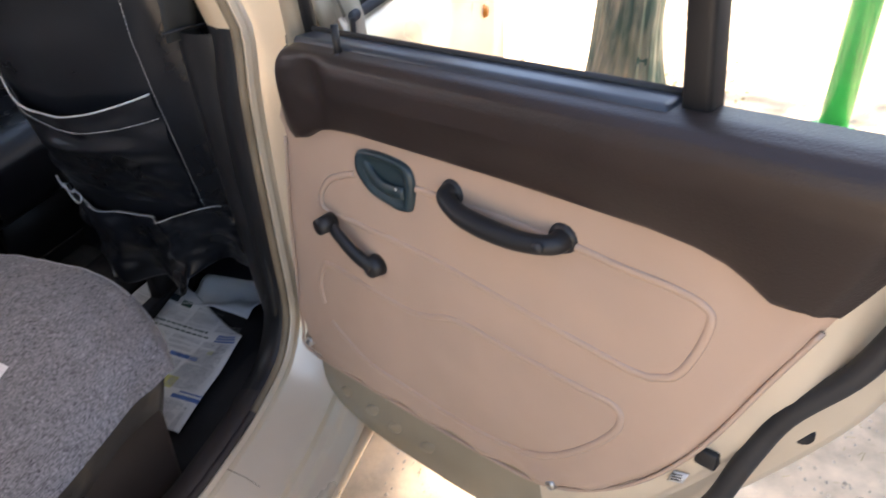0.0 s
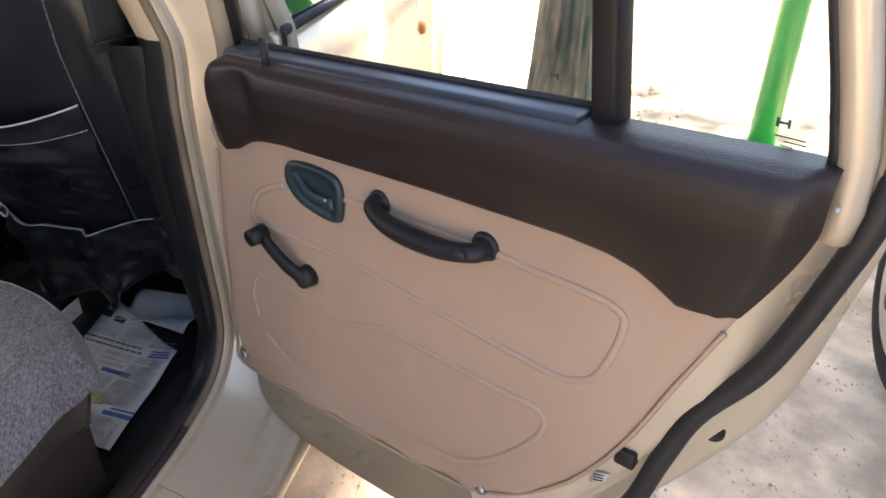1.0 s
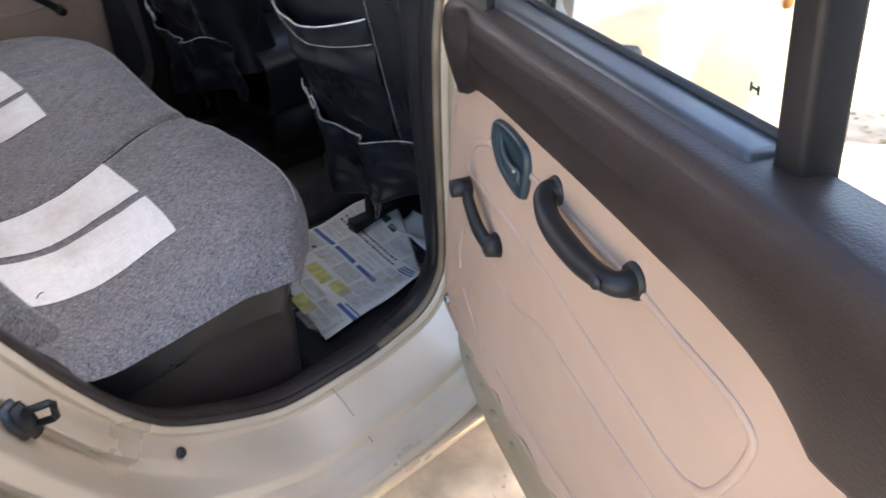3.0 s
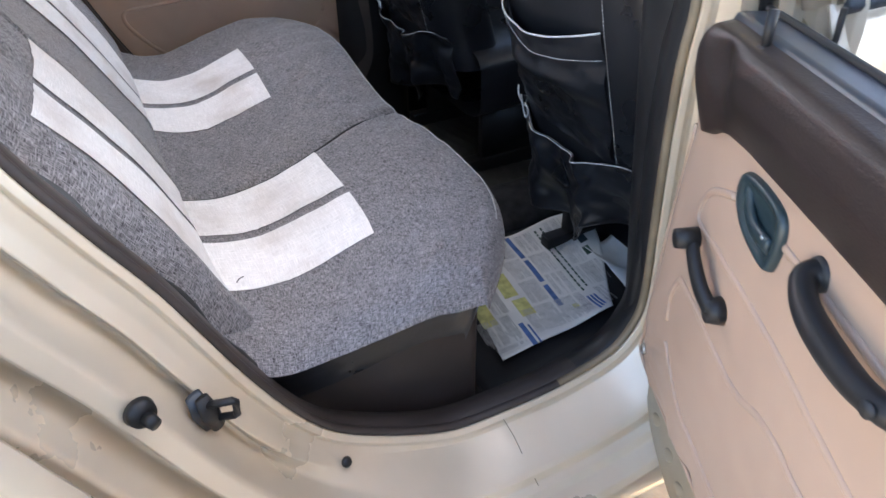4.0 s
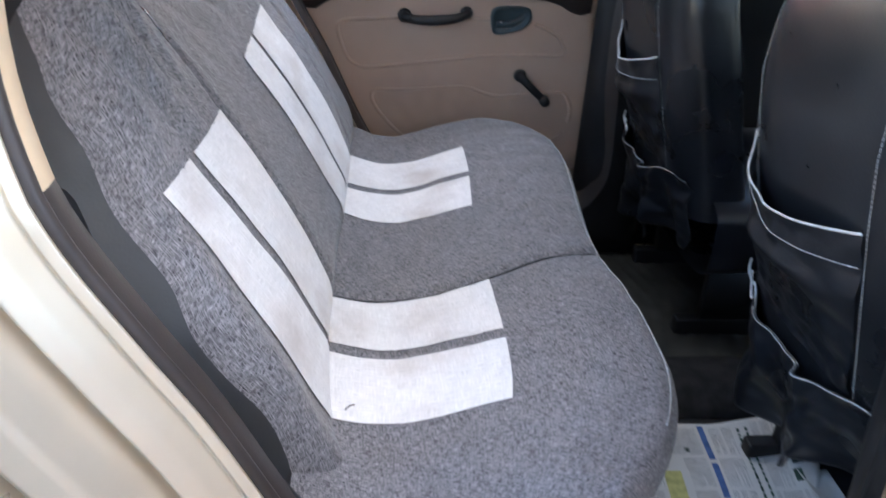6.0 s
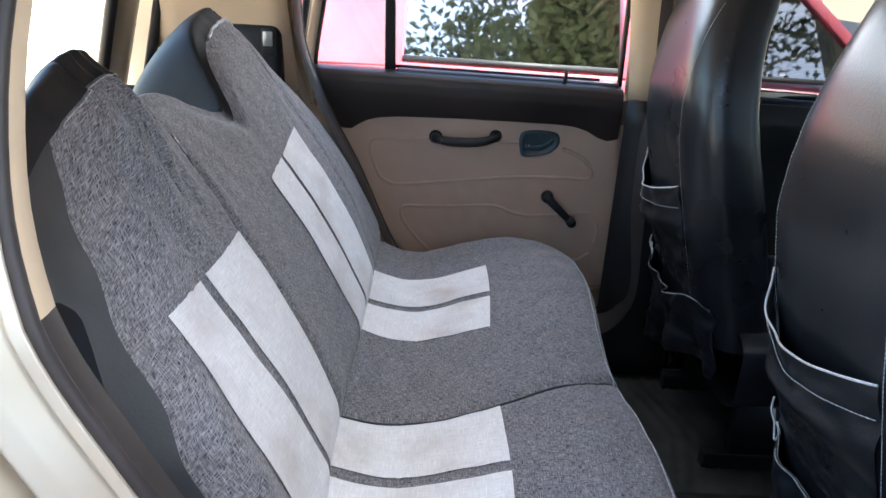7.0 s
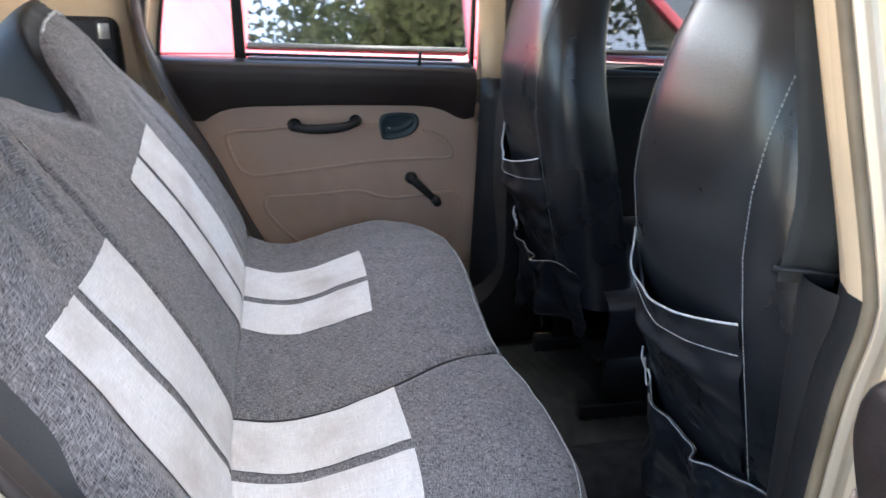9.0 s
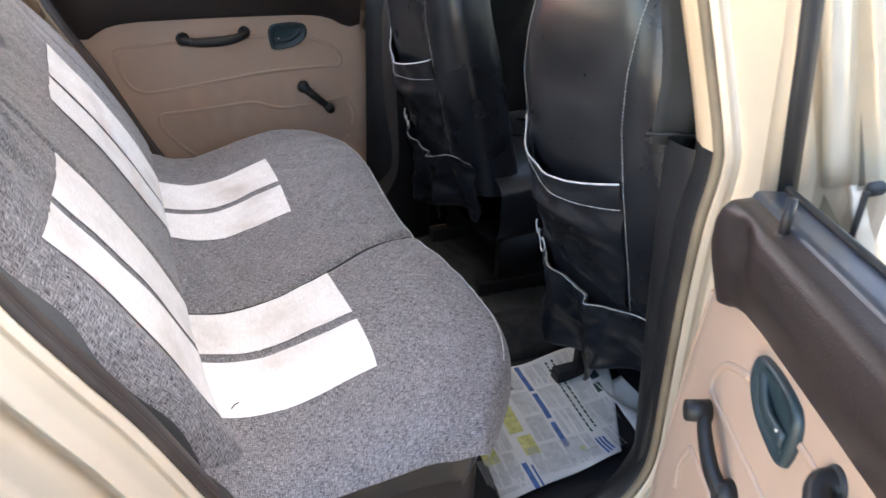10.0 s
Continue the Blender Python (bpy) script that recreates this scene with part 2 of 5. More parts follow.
def tube(pts, r, segs=8, closed=False, flat=1.0, up=(0, 0, 1), taper=None):
    """A round or flattened bar along points."""
    p = [Vector(q) for q in pts]
    bm = bmesh.new()
    rings = []
    n = len(p)
    for i in range(n):
        d = (p[(i + 1) % n] - p[i - 1]) if closed else (p[min(i + 1, n - 1)] - p[max(i - 1, 0)])
        d.normalize()
        s = d.cross(Vector(up))
        if s.length < 1e-4:
            s = d.cross(Vector((1, 0.1, 0)))
        s.normalize()
        v = s.cross(d)
        k = taper(i / max(1, n - 1)) if taper else 1.0
        rings.append([bm.verts.new(p[i] + k * r * (math.cos(a) * s + flat * math.sin(a) * v)) for a in (2 * math.pi * q / segs for q in range(segs))])
    for i in range(n if closed else n - 1):
        a, b = rings[i], rings[(i + 1) % n]
        for q in range(segs):
            bm.faces.new((a[q], a[(q + 1) % segs], b[(q + 1) % segs], b[q]))
    if not closed:
        bm.faces.new(rings[0][::-1])
        bm.faces.new(rings[-1])
    return bm


def stitches(pts, r, dash=0.0055, gap=0.0025):
    """Short thread dashes along a line, in one mesh."""
    p = [Vector(q) for q in pts]
    bm = bmesh.new()
    run, start, on = 0.0, p[0], True
    for a, b in zip(p, p[1:]):
        length, done = (b - a).length, 0.0
        while length - done > 1e-6:
            step = min(length - done, (dash if on else gap) - run)
            done += step
            run += step
            if run >= (dash if on else gap) - 1e-7:
                c = a.lerp(b, done / length)
                if on:
                    d = (c - start).normalized()
                    side = d.orthogonal().normalized() * r
                    up = d.cross(side)
                    ring = [[bm.verts.new(q + o) for o in (side, up, -side, -up)] for q in (start, c)]
                    for k in range(4):
                        bm.faces.new((ring[0][k], ring[0][(k + 1) % 4], ring[1][(k + 1) % 4], ring[1][k]))
                start, on, run = c, not on, 0.0
    return bm


def prism(pts, lift, depth):
    """A slab: the outline pts (2D) placed by lift(a, b, d) at d=0 and d=depth."""
    bm = bmesh.new()
    lo = [bm.verts.new(lift(a, b, 0)) for a, b in pts]
    hi = [bm.verts.new(lift(a, b, depth)) for a, b in pts]
    n = len(pts)
    bm.faces.new(lo[::-1])
    bm.faces.new(hi)
    for i in range(n):
        bm.faces.new((lo[i], lo[(i + 1) % n], hi[(i + 1) % n], hi[i]))
    bmesh.ops.triangulate(bm, faces=[f for f in bm.faces if len(f.verts) > 4])
    return bm


def box(x0, x1, y0, y1, z0, z1):
    return prism([(x0, y0), (x1, y0), (x1, y1), (x0, y1)], lambda a, b, d: (a, b, z0 + d), z1 - z0)


def disc(c, n, r, depth, segs=20, r2=None):
    """A round boss at c along n."""
    n = Vector(n).normalized()
    s = n.orthogonal().normalized()
    v = n.cross(s)
    bm = bmesh.new()
    c = Vector(c)
    r2 = r if r2 is None else r2
    a = [bm.verts.new(c + r * (math.cos(t) * s + math.sin(t) * v)) for t in (2 * math.pi * i / segs for i in range(segs))]
    b = [bm.verts.new(c + depth * n + r2 * (math.cos(t) * s + math.sin(t) * v)) for t in (2 * math.pi * i / segs for i in range(segs))]
    bm.faces.new(a[::-1])
    bm.faces.new(b)
    for i in range(segs):
        bm.faces.new((a[i], a[(i + 1) % segs], b[(i + 1) % segs], b[i]))
    return bm


def lerp_table(rows, x):
    if x <= rows[0][0]:
        return rows[0][1]
    for (a, p), (b, q) in zip(rows, rows[1:]):
        if x <= b:
            return p + (q - p) * (x - a) / (b - a)
    return rows[-1][1]


def smoothstep(a, b, x):
    t = min(1, max(0, (x - a) / (b - a)))
    return t * t * (3 - 2 * t)

# ---- ground ----


def ground_height(x, y):
    near = 1 - smoothstep(3, 9, math.hypot(x, y))
    return near * (0.025 * noise.noise((x * 1.3, y * 1.3, 0)) + 0.010 * noise.noise((x * 6, y * 6, 4))) - 0.015


def ground_sheet():
    ticks = [-400, -120, -40, -15, -8] + [-5 + 0.12 * i for i in range(85)] + [6, 8, 15, 40, 120, 400]
    bm = bmesh.new()
    g = [[bm.verts.new((x, y, ground_height(x, y))) for y in ticks] for x in ticks]
    for i in range(len(ticks) - 1):
        for j in range(len(ticks) - 1):
            bm.faces.new((g[i][j], g[i + 1][j], g[i + 1][j + 1], g[i][j + 1]))
    return bm


ground = part("ground", ground_sheet(), SAND, None)
tagged(ground, "dry trodden sandy soil with pale dust", "ground", kind="structure")


def scatter(name, material, label, count, x0, x1, y0, y1, r0, r1, flat, seed):
    rnd = random.Random(seed)
    bm = bmesh.new()
    for _ in range(count):
        x, y, r = rnd.uniform(x0, x1), rnd.uniform(y0, y1), rnd.uniform(r0, r1)
        if -1.3 < x < 1.8 and abs(y) < 0.7:
            continue
        z, a = ground_height(x, y), rnd.uniform(0, 6.28)
        ring = []
        for k in range(5):
            t = a + k * 1.2566 + rnd.uniform(-0.3, 0.3)
            q = r * rnd.uniform(0.7, 1.2)
            ring.append(bm.verts.new((x + q * math.cos(t), y + 0.7 * q * math.sin(t), z - 0.001)))
        top = bm.verts.new((x + 0.2 * r, y, z + flat * r))
        for k in range(5):
            bm.faces.new((ring[k], ring[(k + 1) % 5], top))
    ob = part(name, bm, material, None, smooth=False)
    return tagged(ob, label, "debris", kind="stuff")


scatter("gravel", STONE, "small pale stones scattered on the sandy soil", 6500, -0.9, 2.4, -2.4, -0.6, 0.0015, 0.008, 0.5, 3)
scatter("leaf_litter", LITTER, "dry yellow leaves lying round the tree", 500, 1.9, 2.9, -1.5, -0.4, 0.01, 0.028, 0.25, 5)

road = part("road", box(6.7, 12.0, -70, 70, -0.03, 0.02), ASPHALT, None, smooth=False)
tagged(road, "worn grey asphalt road beyond the soil", "road", kind="structure")


def straw(count, x0, x1, y0, y1, seed):
    rnd = random.Random(seed)
    bm = bmesh.new()
    for _ in range(count):
        x, y, a, l = rnd.uniform(x0, x1), rnd.uniform(y0, y1), rnd.uniform(0, 3.14), rnd.uniform(0.003, 0.013)
        z = ground_height(x, y) + 0.003
        d, w = Vector((math.cos(a), math.sin(a), rnd.uniform(-0.1, 0.1))) * l, Vector((-math.sin(a), math.cos(a), 0)) * 0.0008
        c = Vector((x, y, z))
        bm.faces.new([bm.verts.new(c + p) for p in (-d - w, d - w, d + w, -d + w)])
    ob = part("straw", bm, LITTER, None, smooth=False)
    return tagged(ob, "short bits of dry straw trodden into the soil", "debris", kind="stuff")


straw(900, -0.6, 2.2, -2.4, -0.7, 21)

# ---- the car's shell ----
car = thing("car_body", "champagne painted hatchback body with open rear door", "car", kind="structure")
LIP = [(-0.30, 1.40), (-0.262, 1.25), (-0.237, 1.11), (-0.212, 0.952), (-0.217, 0.859), (-0.215, 0.75), (-0.208, 0.621), (-0.202, 0.51),
       (-0.212, 0.452), (-0.255, 0.402), (-0.349, 0.377), (-0.441, 0.372), (-0.529, 0.376), (-0.611, 0.409), (-0.684, 0.452),
       (-0.723, 0.491), (-0.757, 0.543), (-0.796, 0.619), (-0.852, 0.746), (-0.899, 0.834), (-0.945, 0.93), (-0.975, 1.05), (-0.965, 1.2), (-0.90, 1.34), (-0.75, 1.415), (-0.5, 1.425)]
LIPS = [(v.x, v.y) for v in smooth_line([(x, z, 0) for x, z in LIP], 5, True)]


def tumble(z):
    """How far the side leans inwards above the belt."""
    return 0.30 * max(0.0, z - 0.95)


def ring_sweep(profile, side=1, keep=None):
    """Sweeps (n, y) round the door opening; n points away from its middle. side -1: the far door. keep: which stretch."""
    n = len(LIPS)
    bm = bmesh.new()
    rings = []
    for i, (x, z) in enumerate(LIPS):
        a, b = LIPS[i - 1], LIPS[(i + 1) % n]
        d = Vector((b[0] - a[0], b[1] - a[1])).normalized()
        nx, nz = d.y, -d.x
        if nx * (x + 0.58) + nz * (z - 0.85) < 0:
            nx, nz = -nx, -nz
        rings.append([bm.verts.new((x + nx * p, side * (q + tumble(z + nz * p)), z + nz * p)) for p, q in profile(x, z)])
    for i in range(n):
        if keep and not keep(*LIPS[i]):
            continue
        r, s = rings[i], rings[(i + 1) % n]
        for k in range(len(r) - 1):
            bm.faces.new((r[k], r[k + 1], s[k + 1], s[k]))
    return bm


def jamb(x, z):
    """The painted rebate: wide and folded at the rear, narrow at the pillar in front."""
    k = smoothstep(-0.55, -0.80, x)
    slim = [(-0.004, -0.598), (-0.004, -0.606), (0.002, -0.611), (0.008, -0.611), (0.013, -0.613), (0.016, -0.620), (0.038, -0.684), (0.042, -0.689), (0.056, -0.692), (0.061, -0.704), (0.069, -0.712), (0.076, -0.738), (0.084, -0.745)]
    wide = [(-0.004, -0.598), (-0.004, -0.606), (0.003, -0.611), (0.009, -0.606), (0.020, -0.626), (0.032, -0.640), (0.044, -0.618), (0.060, -0.684), (0.080, -0.693), (0.094, -0.664), (0.118, -0.720), (0.152, -0.722), (0.185, -0.750)]
    line = [(p + (q - p) * k, r + (s - r) * k) for (p, r), (q, s) in zip(slim, wide)]
    crisp = [line[0]]
    for (a, b), (c, d) in zip(line, line[1:]):
        crisp += [(a + (c - a) * f, b + (d - b) * f) for f in (0.14, 0.86, 1.0)]
    return crisp


part("door_rebate", ring_sweep(jamb), PAINT, car, "folded champagne painted door rebate")
part("far_door_rebate", ring_sweep(jamb, -1), PAINT, car)


def seal(x, z):
    r = 0.0055
    return [(-0.007 + r * math.cos(a), -0.598 + 1.2 * r * math.sin(a)) for a in [0.785 * k for k in range(9)]]


part("door_seal", ring_sweep(seal, 1, lambda x, z: x < -0.33), BROWN, car, "dark rubber door seal")
part("front_door_seal", ring_sweep(seal, 1, lambda x, z: x >= -0.33), TAN, car, "tan rubber door seal")
part("far_door_seal", ring_sweep(seal, -1), RUBBER, car)


def scuff(x, z):
    k = smoothstep(-0.64, -0.78, x)
    low = [(-0.004, -0.600), (-0.010, -0.594), (-0.010, -0.575), (0.000, -0.552), (0.03, -0.540)]
    rear = [(-0.004, -0.600), (-0.010, -0.596), (-0.011, -0.584), (-0.009, -0.568), (0.0, -0.556)]
    return [(p + (q - p) * k, r + (t - r) * k) for (p, r), (q, t) in zip(low, rear)]


part("scuff_trim", ring_sweep(scuff, 1, lambda x, z: x < -0.30 and z < 0.948), BROWN, car, "dark brown plastic trim inside the seal")
part("rear_upper_scuff_trim", ring_sweep(scuff, 1, lambda x, z: x < -0.30 and z >= 0.948), BEIGE, car, "beige plastic trim above the belt line")
part("pillar_scuff_trim", ring_sweep(scuff, 1, lambda x, z: x >= -0.30 and z < 0.955), BLACK, car, "black plastic trim inside the seal")
part("upper_scuff_trim", ring_sweep(scuff, 1, lambda x, z: x >= -0.30 and z >= 0.955), BEIGE, car, "beige plastic trim inside the seal")
part("far_scuff_trim", ring_sweep(scuff, -1), BROWN, car)

# joint across the sill and small plugs
part("sill_joint", tube([(-0.452, -0.612, 0.372), (-0.448, -0.638, 0.357), (-0.446, -0.668, 0.335), (-0.444, -0.70, 0.318)], 0.0006, 6), TAN, car)
part("sill_plug", disc((-0.695, -0.632, 0.440), (0.3, -0.75, 0.6), 0.0075, 0.004, r2=0.005), BLACK, car)
part("pillar_plug", disc((-0.893, -0.690, 0.694), (0.35, -0.9, 0.1), 0.015, 0.009, r2=0.013), BLACK, car, "round black rubber plug")
part("pillar_plug_cap", disc((-0.888, -0.699, 0.692), (0.5, -0.8, -0.2), 0.008, 0.012, r2=0.006), BLACK, car)
striker = part("striker", tube([(-0.846, -0.647, 0.650), (-0.842, -0.647, 0.626), (-0.836, -0.646, 0.600)], 0.013, 14, flat=0.45, up=(0.45, -0.85, 0.1), taper=lambda q: 0.70 + 0.25 * math.sin(math.pi * q)), STRIP, car, "dark steel door striker plate with loop")
loop = [(-0.836, -0.656, 0.640), (-0.822, -0.664, 0.644), (-0.812, -0.668, 0.646), (-0.809, -0.668, 0.643), (-0.810, -0.664, 0.622), (-0.812, -0.662, 0.619), (-0.830, -0.652, 0.614)]
part("striker_loop", tube(loop, 0.0042, 8), BLACK, striker)
part("striker_pad", tube([(-0.839, -0.655, 0.650), (-0.835, -0.655, 0.626), (-0.829, -0.653, 0.602)], 0.011, 12, flat=0.5, up=(0.45, -0.85, 0.1), taper=lambda q: 0.7 + 0.35 * math.sin(math.pi * q)), BLACK, striker)
part("check_strap", box(-0.20, -0.15, -0.655, -0.640, 0.585, 0.602), BLACK, car, bevel=0.003)

# rocker below the sill, rear quarter, front side
ROCK = [(-0.660, 0.298), (-0.732, 0.283), (-0.745, 0.268), (-0.735, 0.235), (-0.72, 0.21), (-0.70, 0.19), (-0.64, 0.17), (-0.5, 0.17)]
for side, name in ((1, "rocker"), (-1, "far_rocker")):
    part(name, surf(lambda u, v: (-0.72 + 1.75 * u, side * ROCK[round(v * 7)][0], ROCK[round(v * 7)][1]), 12, 7), PAINT, car, "champagne sill panel")


def quarter(u, v, side):
    """Rear side panel behind the door, from the wheel arch to the roof."""
    z = 0.30 + 1.12 * v
    front = lerp_table([(0.30, -0.78), (0.5, -0.87), (0.65, -0.93), (0.85, -1.01), (1.0, -1.07), (1.2, -1.06), (1.42, -0.95)], z)
    x = front + (-1.44 - front) * u
    return (x, side * (-0.747 - 0.012 * math.sin(3.1 * v) + tumble(z)), z)


part("quarter_panel", surf(lambda u, v: quarter(u, v, 1), 14, 24), PAINT, car, "champagne rear quarter panel", solid=0.004)
part("far_quarter_panel", surf(lambda u, v: quarter(u, v, -1), 14, 24), PAINT, car, solid=0.004)


def flank(u, v, side):
    """Outer skin of the front door and wing, drawn in towards the nose."""
    x = -0.155 + 1.30 * u
    z = 0.28 + 0.675 * v
    y = 0.748 - 0.05 * smoothstep(0.2, 1.3, x) - 0.45 * max(0, x - 0.74) ** 1.4 + 0.014 * math.sin(math.pi * v) - 0.010 * smoothstep(0.5, 0.46, v) - 0.03 * smoothstep(0.9, 1.0, v)
    return (x, -side * y, z)


for side, pre in ((1, ""), (-1, "far_")):
    part(pre + "front_door_skin", surf(lambda u, v: flank(u * 0.8, v, side), 26, 18), PAINT, car, "champagne front door and wing", solid=0.004)
    part(pre + "wing_panel", surf(lambda u, v: flank(0.806 + 0.194 * u, v, side), 8, 18), PAINT, car, solid=0.004)
    part(pre + "front_belt_strip", tube([(-0.15, -side * 0.735, 0.957), (0.35, -side * 0.715, 0.945), (0.80, -side * 0.70, 0.93)], 0.006, 8, flat=1.4), STRIP, car)
    part(pre + "front_window_glass", surf(lambda u, v: (-0.15 + (0.9 - 0.5 * v) * u, -side * (0.722 - 0.14 * v), 0.955 + 0.42 * v), 4, 4), DIM_GLASS, car)
    part(pre + "front_window_frame", tube(smooth_line([(-0.145, -side * 0.700, 0.95), (-0.185, -side * 0.645, 1.2), (-0.215, -side * 0.595, 1.38), (0.10, -side * 0.58, 1.40), (0.35, -side * 0.60, 1.36), (0.85, -side * 0.67, 0.94)], 6), 0.026, 10, flat=0.4, up=(0, 1, 0)), PAINT, car, "champagne front window frame")
    part(pre + "a_pillar", tube([(0.98, -side * 0.66, 0.93), (0.38, -side * 0.57, 1.42)], 0.035, 8), PAINT, car)
part("wing_repeater", disc((0.497, -0.742, 0.802), (0, -1, 0.05), 0.017, 0.014, 14, 0.012), ORANGE, car, "amber side indicator lens")
hp = [(-0.062, -0.752, 0.846), (-0.052, -0.763, 0.843), (-0.027, -0.767, 0.836), (-0.004, -0.764, 0.829), (0.008, -0.753, 0.824)]
part("outer_door_handle", tube(smooth_line(hp, 5), 0.012, 10, flat=1.2), MATTING, car, "grey outer door handle")
part("front_door_gap", tube([(-0.165, -0.742, 0.96), (-0.168, -0.752, 0.6), (-0.165, -0.735, 0.3)], 0.004, 6), RUBBER, car)


def roof_sheet(u, v, dz):
    x = -1.32 + 1.77 * u
    y = -0.60 + 1.20 * v
    return (x, y, 1.505 + dz - 0.055 * (2 * v - 1) ** 4 - 0.05 * (2 * u - 1) ** 4)


part("roof", surf(lambda u, v: roof_sheet(u, v, 0), 14, 12), PAINT, car, "champagne roof panel", solid=0.004)
part("headliner", surf(lambda u, v: roof_sheet(u, v, -0.035), 14, 12), LINER, car, "beige fabric headliner", solid=0.006)
part("floor_pan", box(-1.42, 1.15, -0.58, 0.58, 0.225, 0.262), CARPET, car, "black carpeted floor", bevel=0.01)
part("tunnel", tube([(-0.75, 0, 0.262), (1.1, 0, 0.275)], 0.09, 14, flat=0.5), CARPET, car)
part("firewall", box(0.85, 1.15, -0.62, 0.62, 0.25, 0.92), BLACK, car, "dark dashboard closing the cabin", bevel=0.05)
part("bonnet", surf(lambda u, v: (1.0 + 0.75 * u, -0.64 + 1.28 * v, 0.93 - 0.10 * u - 0.05 * (2 * v - 1) ** 4), 8, 10), PAINT, car, solid=0.004)
part("windscreen", surf(lambda u, v: (0.98 - 0.60 * u, (-0.62 + 1.24 * v) * (1 - 0.1 * u), 0.93 + 0.49 * u), 6, 6), DIM_GLASS, car)

# pillars inside
for side, pre in ((1, ""), (-1, "far_")):
    def post(u, v, lo, hi):
        z = lo + (hi - lo) * v
        lean = 0.19 * max(0, z - 0.95)
        a = 2 * u - 1
        return (-0.105 - (0.032 if side < 0 else 0.0) + 0.095 * a - lean - 0.02 * a * a, -side * (0.545 - tumble(z) + 0.028 * a ** 4), z)
    part(pre + "lower_pillar_trim", surf(lambda u, v: post(u, v, 0.26, 0.94), 8, 14), BLACK, car, "black lower pillar trim", solid=0.02, off=1)
    part(pre + "upper_pillar_trim", surf(lambda u, v: post(u, v, 0.945, 1.42), 8, 12), BEIGE, car, "beige upper pillar trim", solid=0.02, off=1)
    part(pre + "rear_side_trim", surf(lambda u, v: (-1.03 - 0.39 * u, -side * (0.60 - 0.06 * v * v), 0.30 + 0.62 * v), 6, 8), BLACK, car, "black luggage side trim", solid=0.01)
    part(pre + "rear_pillar_trim", surf(lambda u, v: (-0.985 - 0.02 * v - (0.31 - 0.10 * v) * u, -side * (0.60 - tumble(0.92 + 0.5 * v) * 1.1), 0.92 + 0.5 * v), 6, 8), BEIGE, car, "beige rear pillar trim", solid=0.01)
part("far_pillar_core", box(-0.21, 0.0, 0.575, 0.73, 0.27, 0.97), RUBBER, car)
for side, pre in ((1, ""), (-1, "far_")):
    part(pre + "front_door_panel", surf(lambda u, v: (-0.08 + 0.90 * u, -side * (0.655 - 0.05 * u + 0.02 * math.sin(3.1 * v)), 0.28 + 0.66 * v), 8, 12), BLACK, car, "black front door trim", solid=0.02)
    part(pre + "front_sill_strip", tube([(-0.08, -side * 0.66, 0.945), (0.82, -side * 0.62, 0.925)], 0.012, 8), STRIP, car)
# tailgate surround and its glass
for side, pre in ((1, ""), (-1, "far_")):
    part(pre + "tailgate_post", tube([(-1.405, -side * 0.585, 0.88), (-1.23, -side * 0.50, 1.45)], 0.036, 10, flat=0.8), PAINT, car)
    part(pre + "tailgate_seal", tube([(-1.405, -side * 0.535, 0.88), (-1.235, -side * 0.455, 1.45)], 0.012, 8), RUBBER, car)
    part(pre + "tailgate_seal_inner", tube([(-1.325, -side * 0.585, 0.88), (-1.17, -side * 0.50, 1.42)], 0.011, 8), RUBBER, car)
part("tailgate_glass", surf(lambda u, v: (-1.42 + 0.17 * v, -0.56 + 1.12 * u, 0.90 + 0.54 * v), 6, 6), GLASS, car).visible_shadow = False
part("tailgate", surf(lambda u, v: (-1.43 - 0.03 * math.sin(3.1 * v), -0.66 + 1.32 * u, 0.30 + 0.60 * v), 6, 8), PAINT, car, solid=0.03)
part("luggage_floor", box(-1.41, -1.08, -0.56, 0.56, 0.40, 0.44), CARPET, car)

# front wheel and its arch
for wx, nm in ((1.13, "front_wheel"), (-1.12, "rear_wheel")):
    for side, pre in ((1, ""), (-1, "far_")):
        ring = [(wx + 0.21 * math.cos(a), -side * (0.56 if wx > 0 else 0.64), 0.245 + 0.205 * math.sin(a)) for a in [2 * math.pi * k / 36 for k in range(36)]]
        w = part(pre + nm, tube(ring, 0.062, 10, True, up=(0, 1, 0)), TYRE, car, "black rubber tyre")
        part("wheel_cover", disc((wx, -side * (0.54 if wx > 0 else 0.62), 0.27), (0, -side, 0), 0.19, 0.06, 28, 0.17), SILVER, w)


# ---- rear doors ----
PANEL = [(-0.005, 0.825), (-0.021, 0.70), (-0.031, 0.536), (-0.031, 0.49), (-0.027, 0.449), (0.093, 0.450), (0.214, 0.457), (0.341, 0.467), (0.43, 0.482), (0.50, 0.525),
         (0.560, 0.590), (0.608, 0.674), (0.648, 0.778), (0.676, 0.849), (0.66, 0.89), (0.40, 0.92), (0.02, 0.88)]
PADLOW = [(0.008, 0.838), (0.03, 0.833), (0.053, 0.841), (0.078, 0.857), (0.11, 0.868), (0.153, 0.874), (0.256, 0.880), (0.368, 0.886), (0.464, 0.889), (0.525, 0.891), (0.57, 0.889), (0.598, 0.883), (0.617, 0.874), (0.637, 0.862), (0.682, 0.865)]
UPPER = [(0.134, 0.816), (0.087, 0.794), (0.065, 0.766), (0.063, 0.747), (0.080, 0.741), (0.134, 0.744), (0.255, 0.745), (0.393, 0.735), (0.524, 0.727), (0.556, 0.735), (0.573, 0.75), (0.586, 0.785), (0.592, 0.82), (0.584, 0.833), (0.555, 0.838), (0.494, 0.838), (0.437, 0.840), (0.278, 0.833), (0.238, 0.831)]
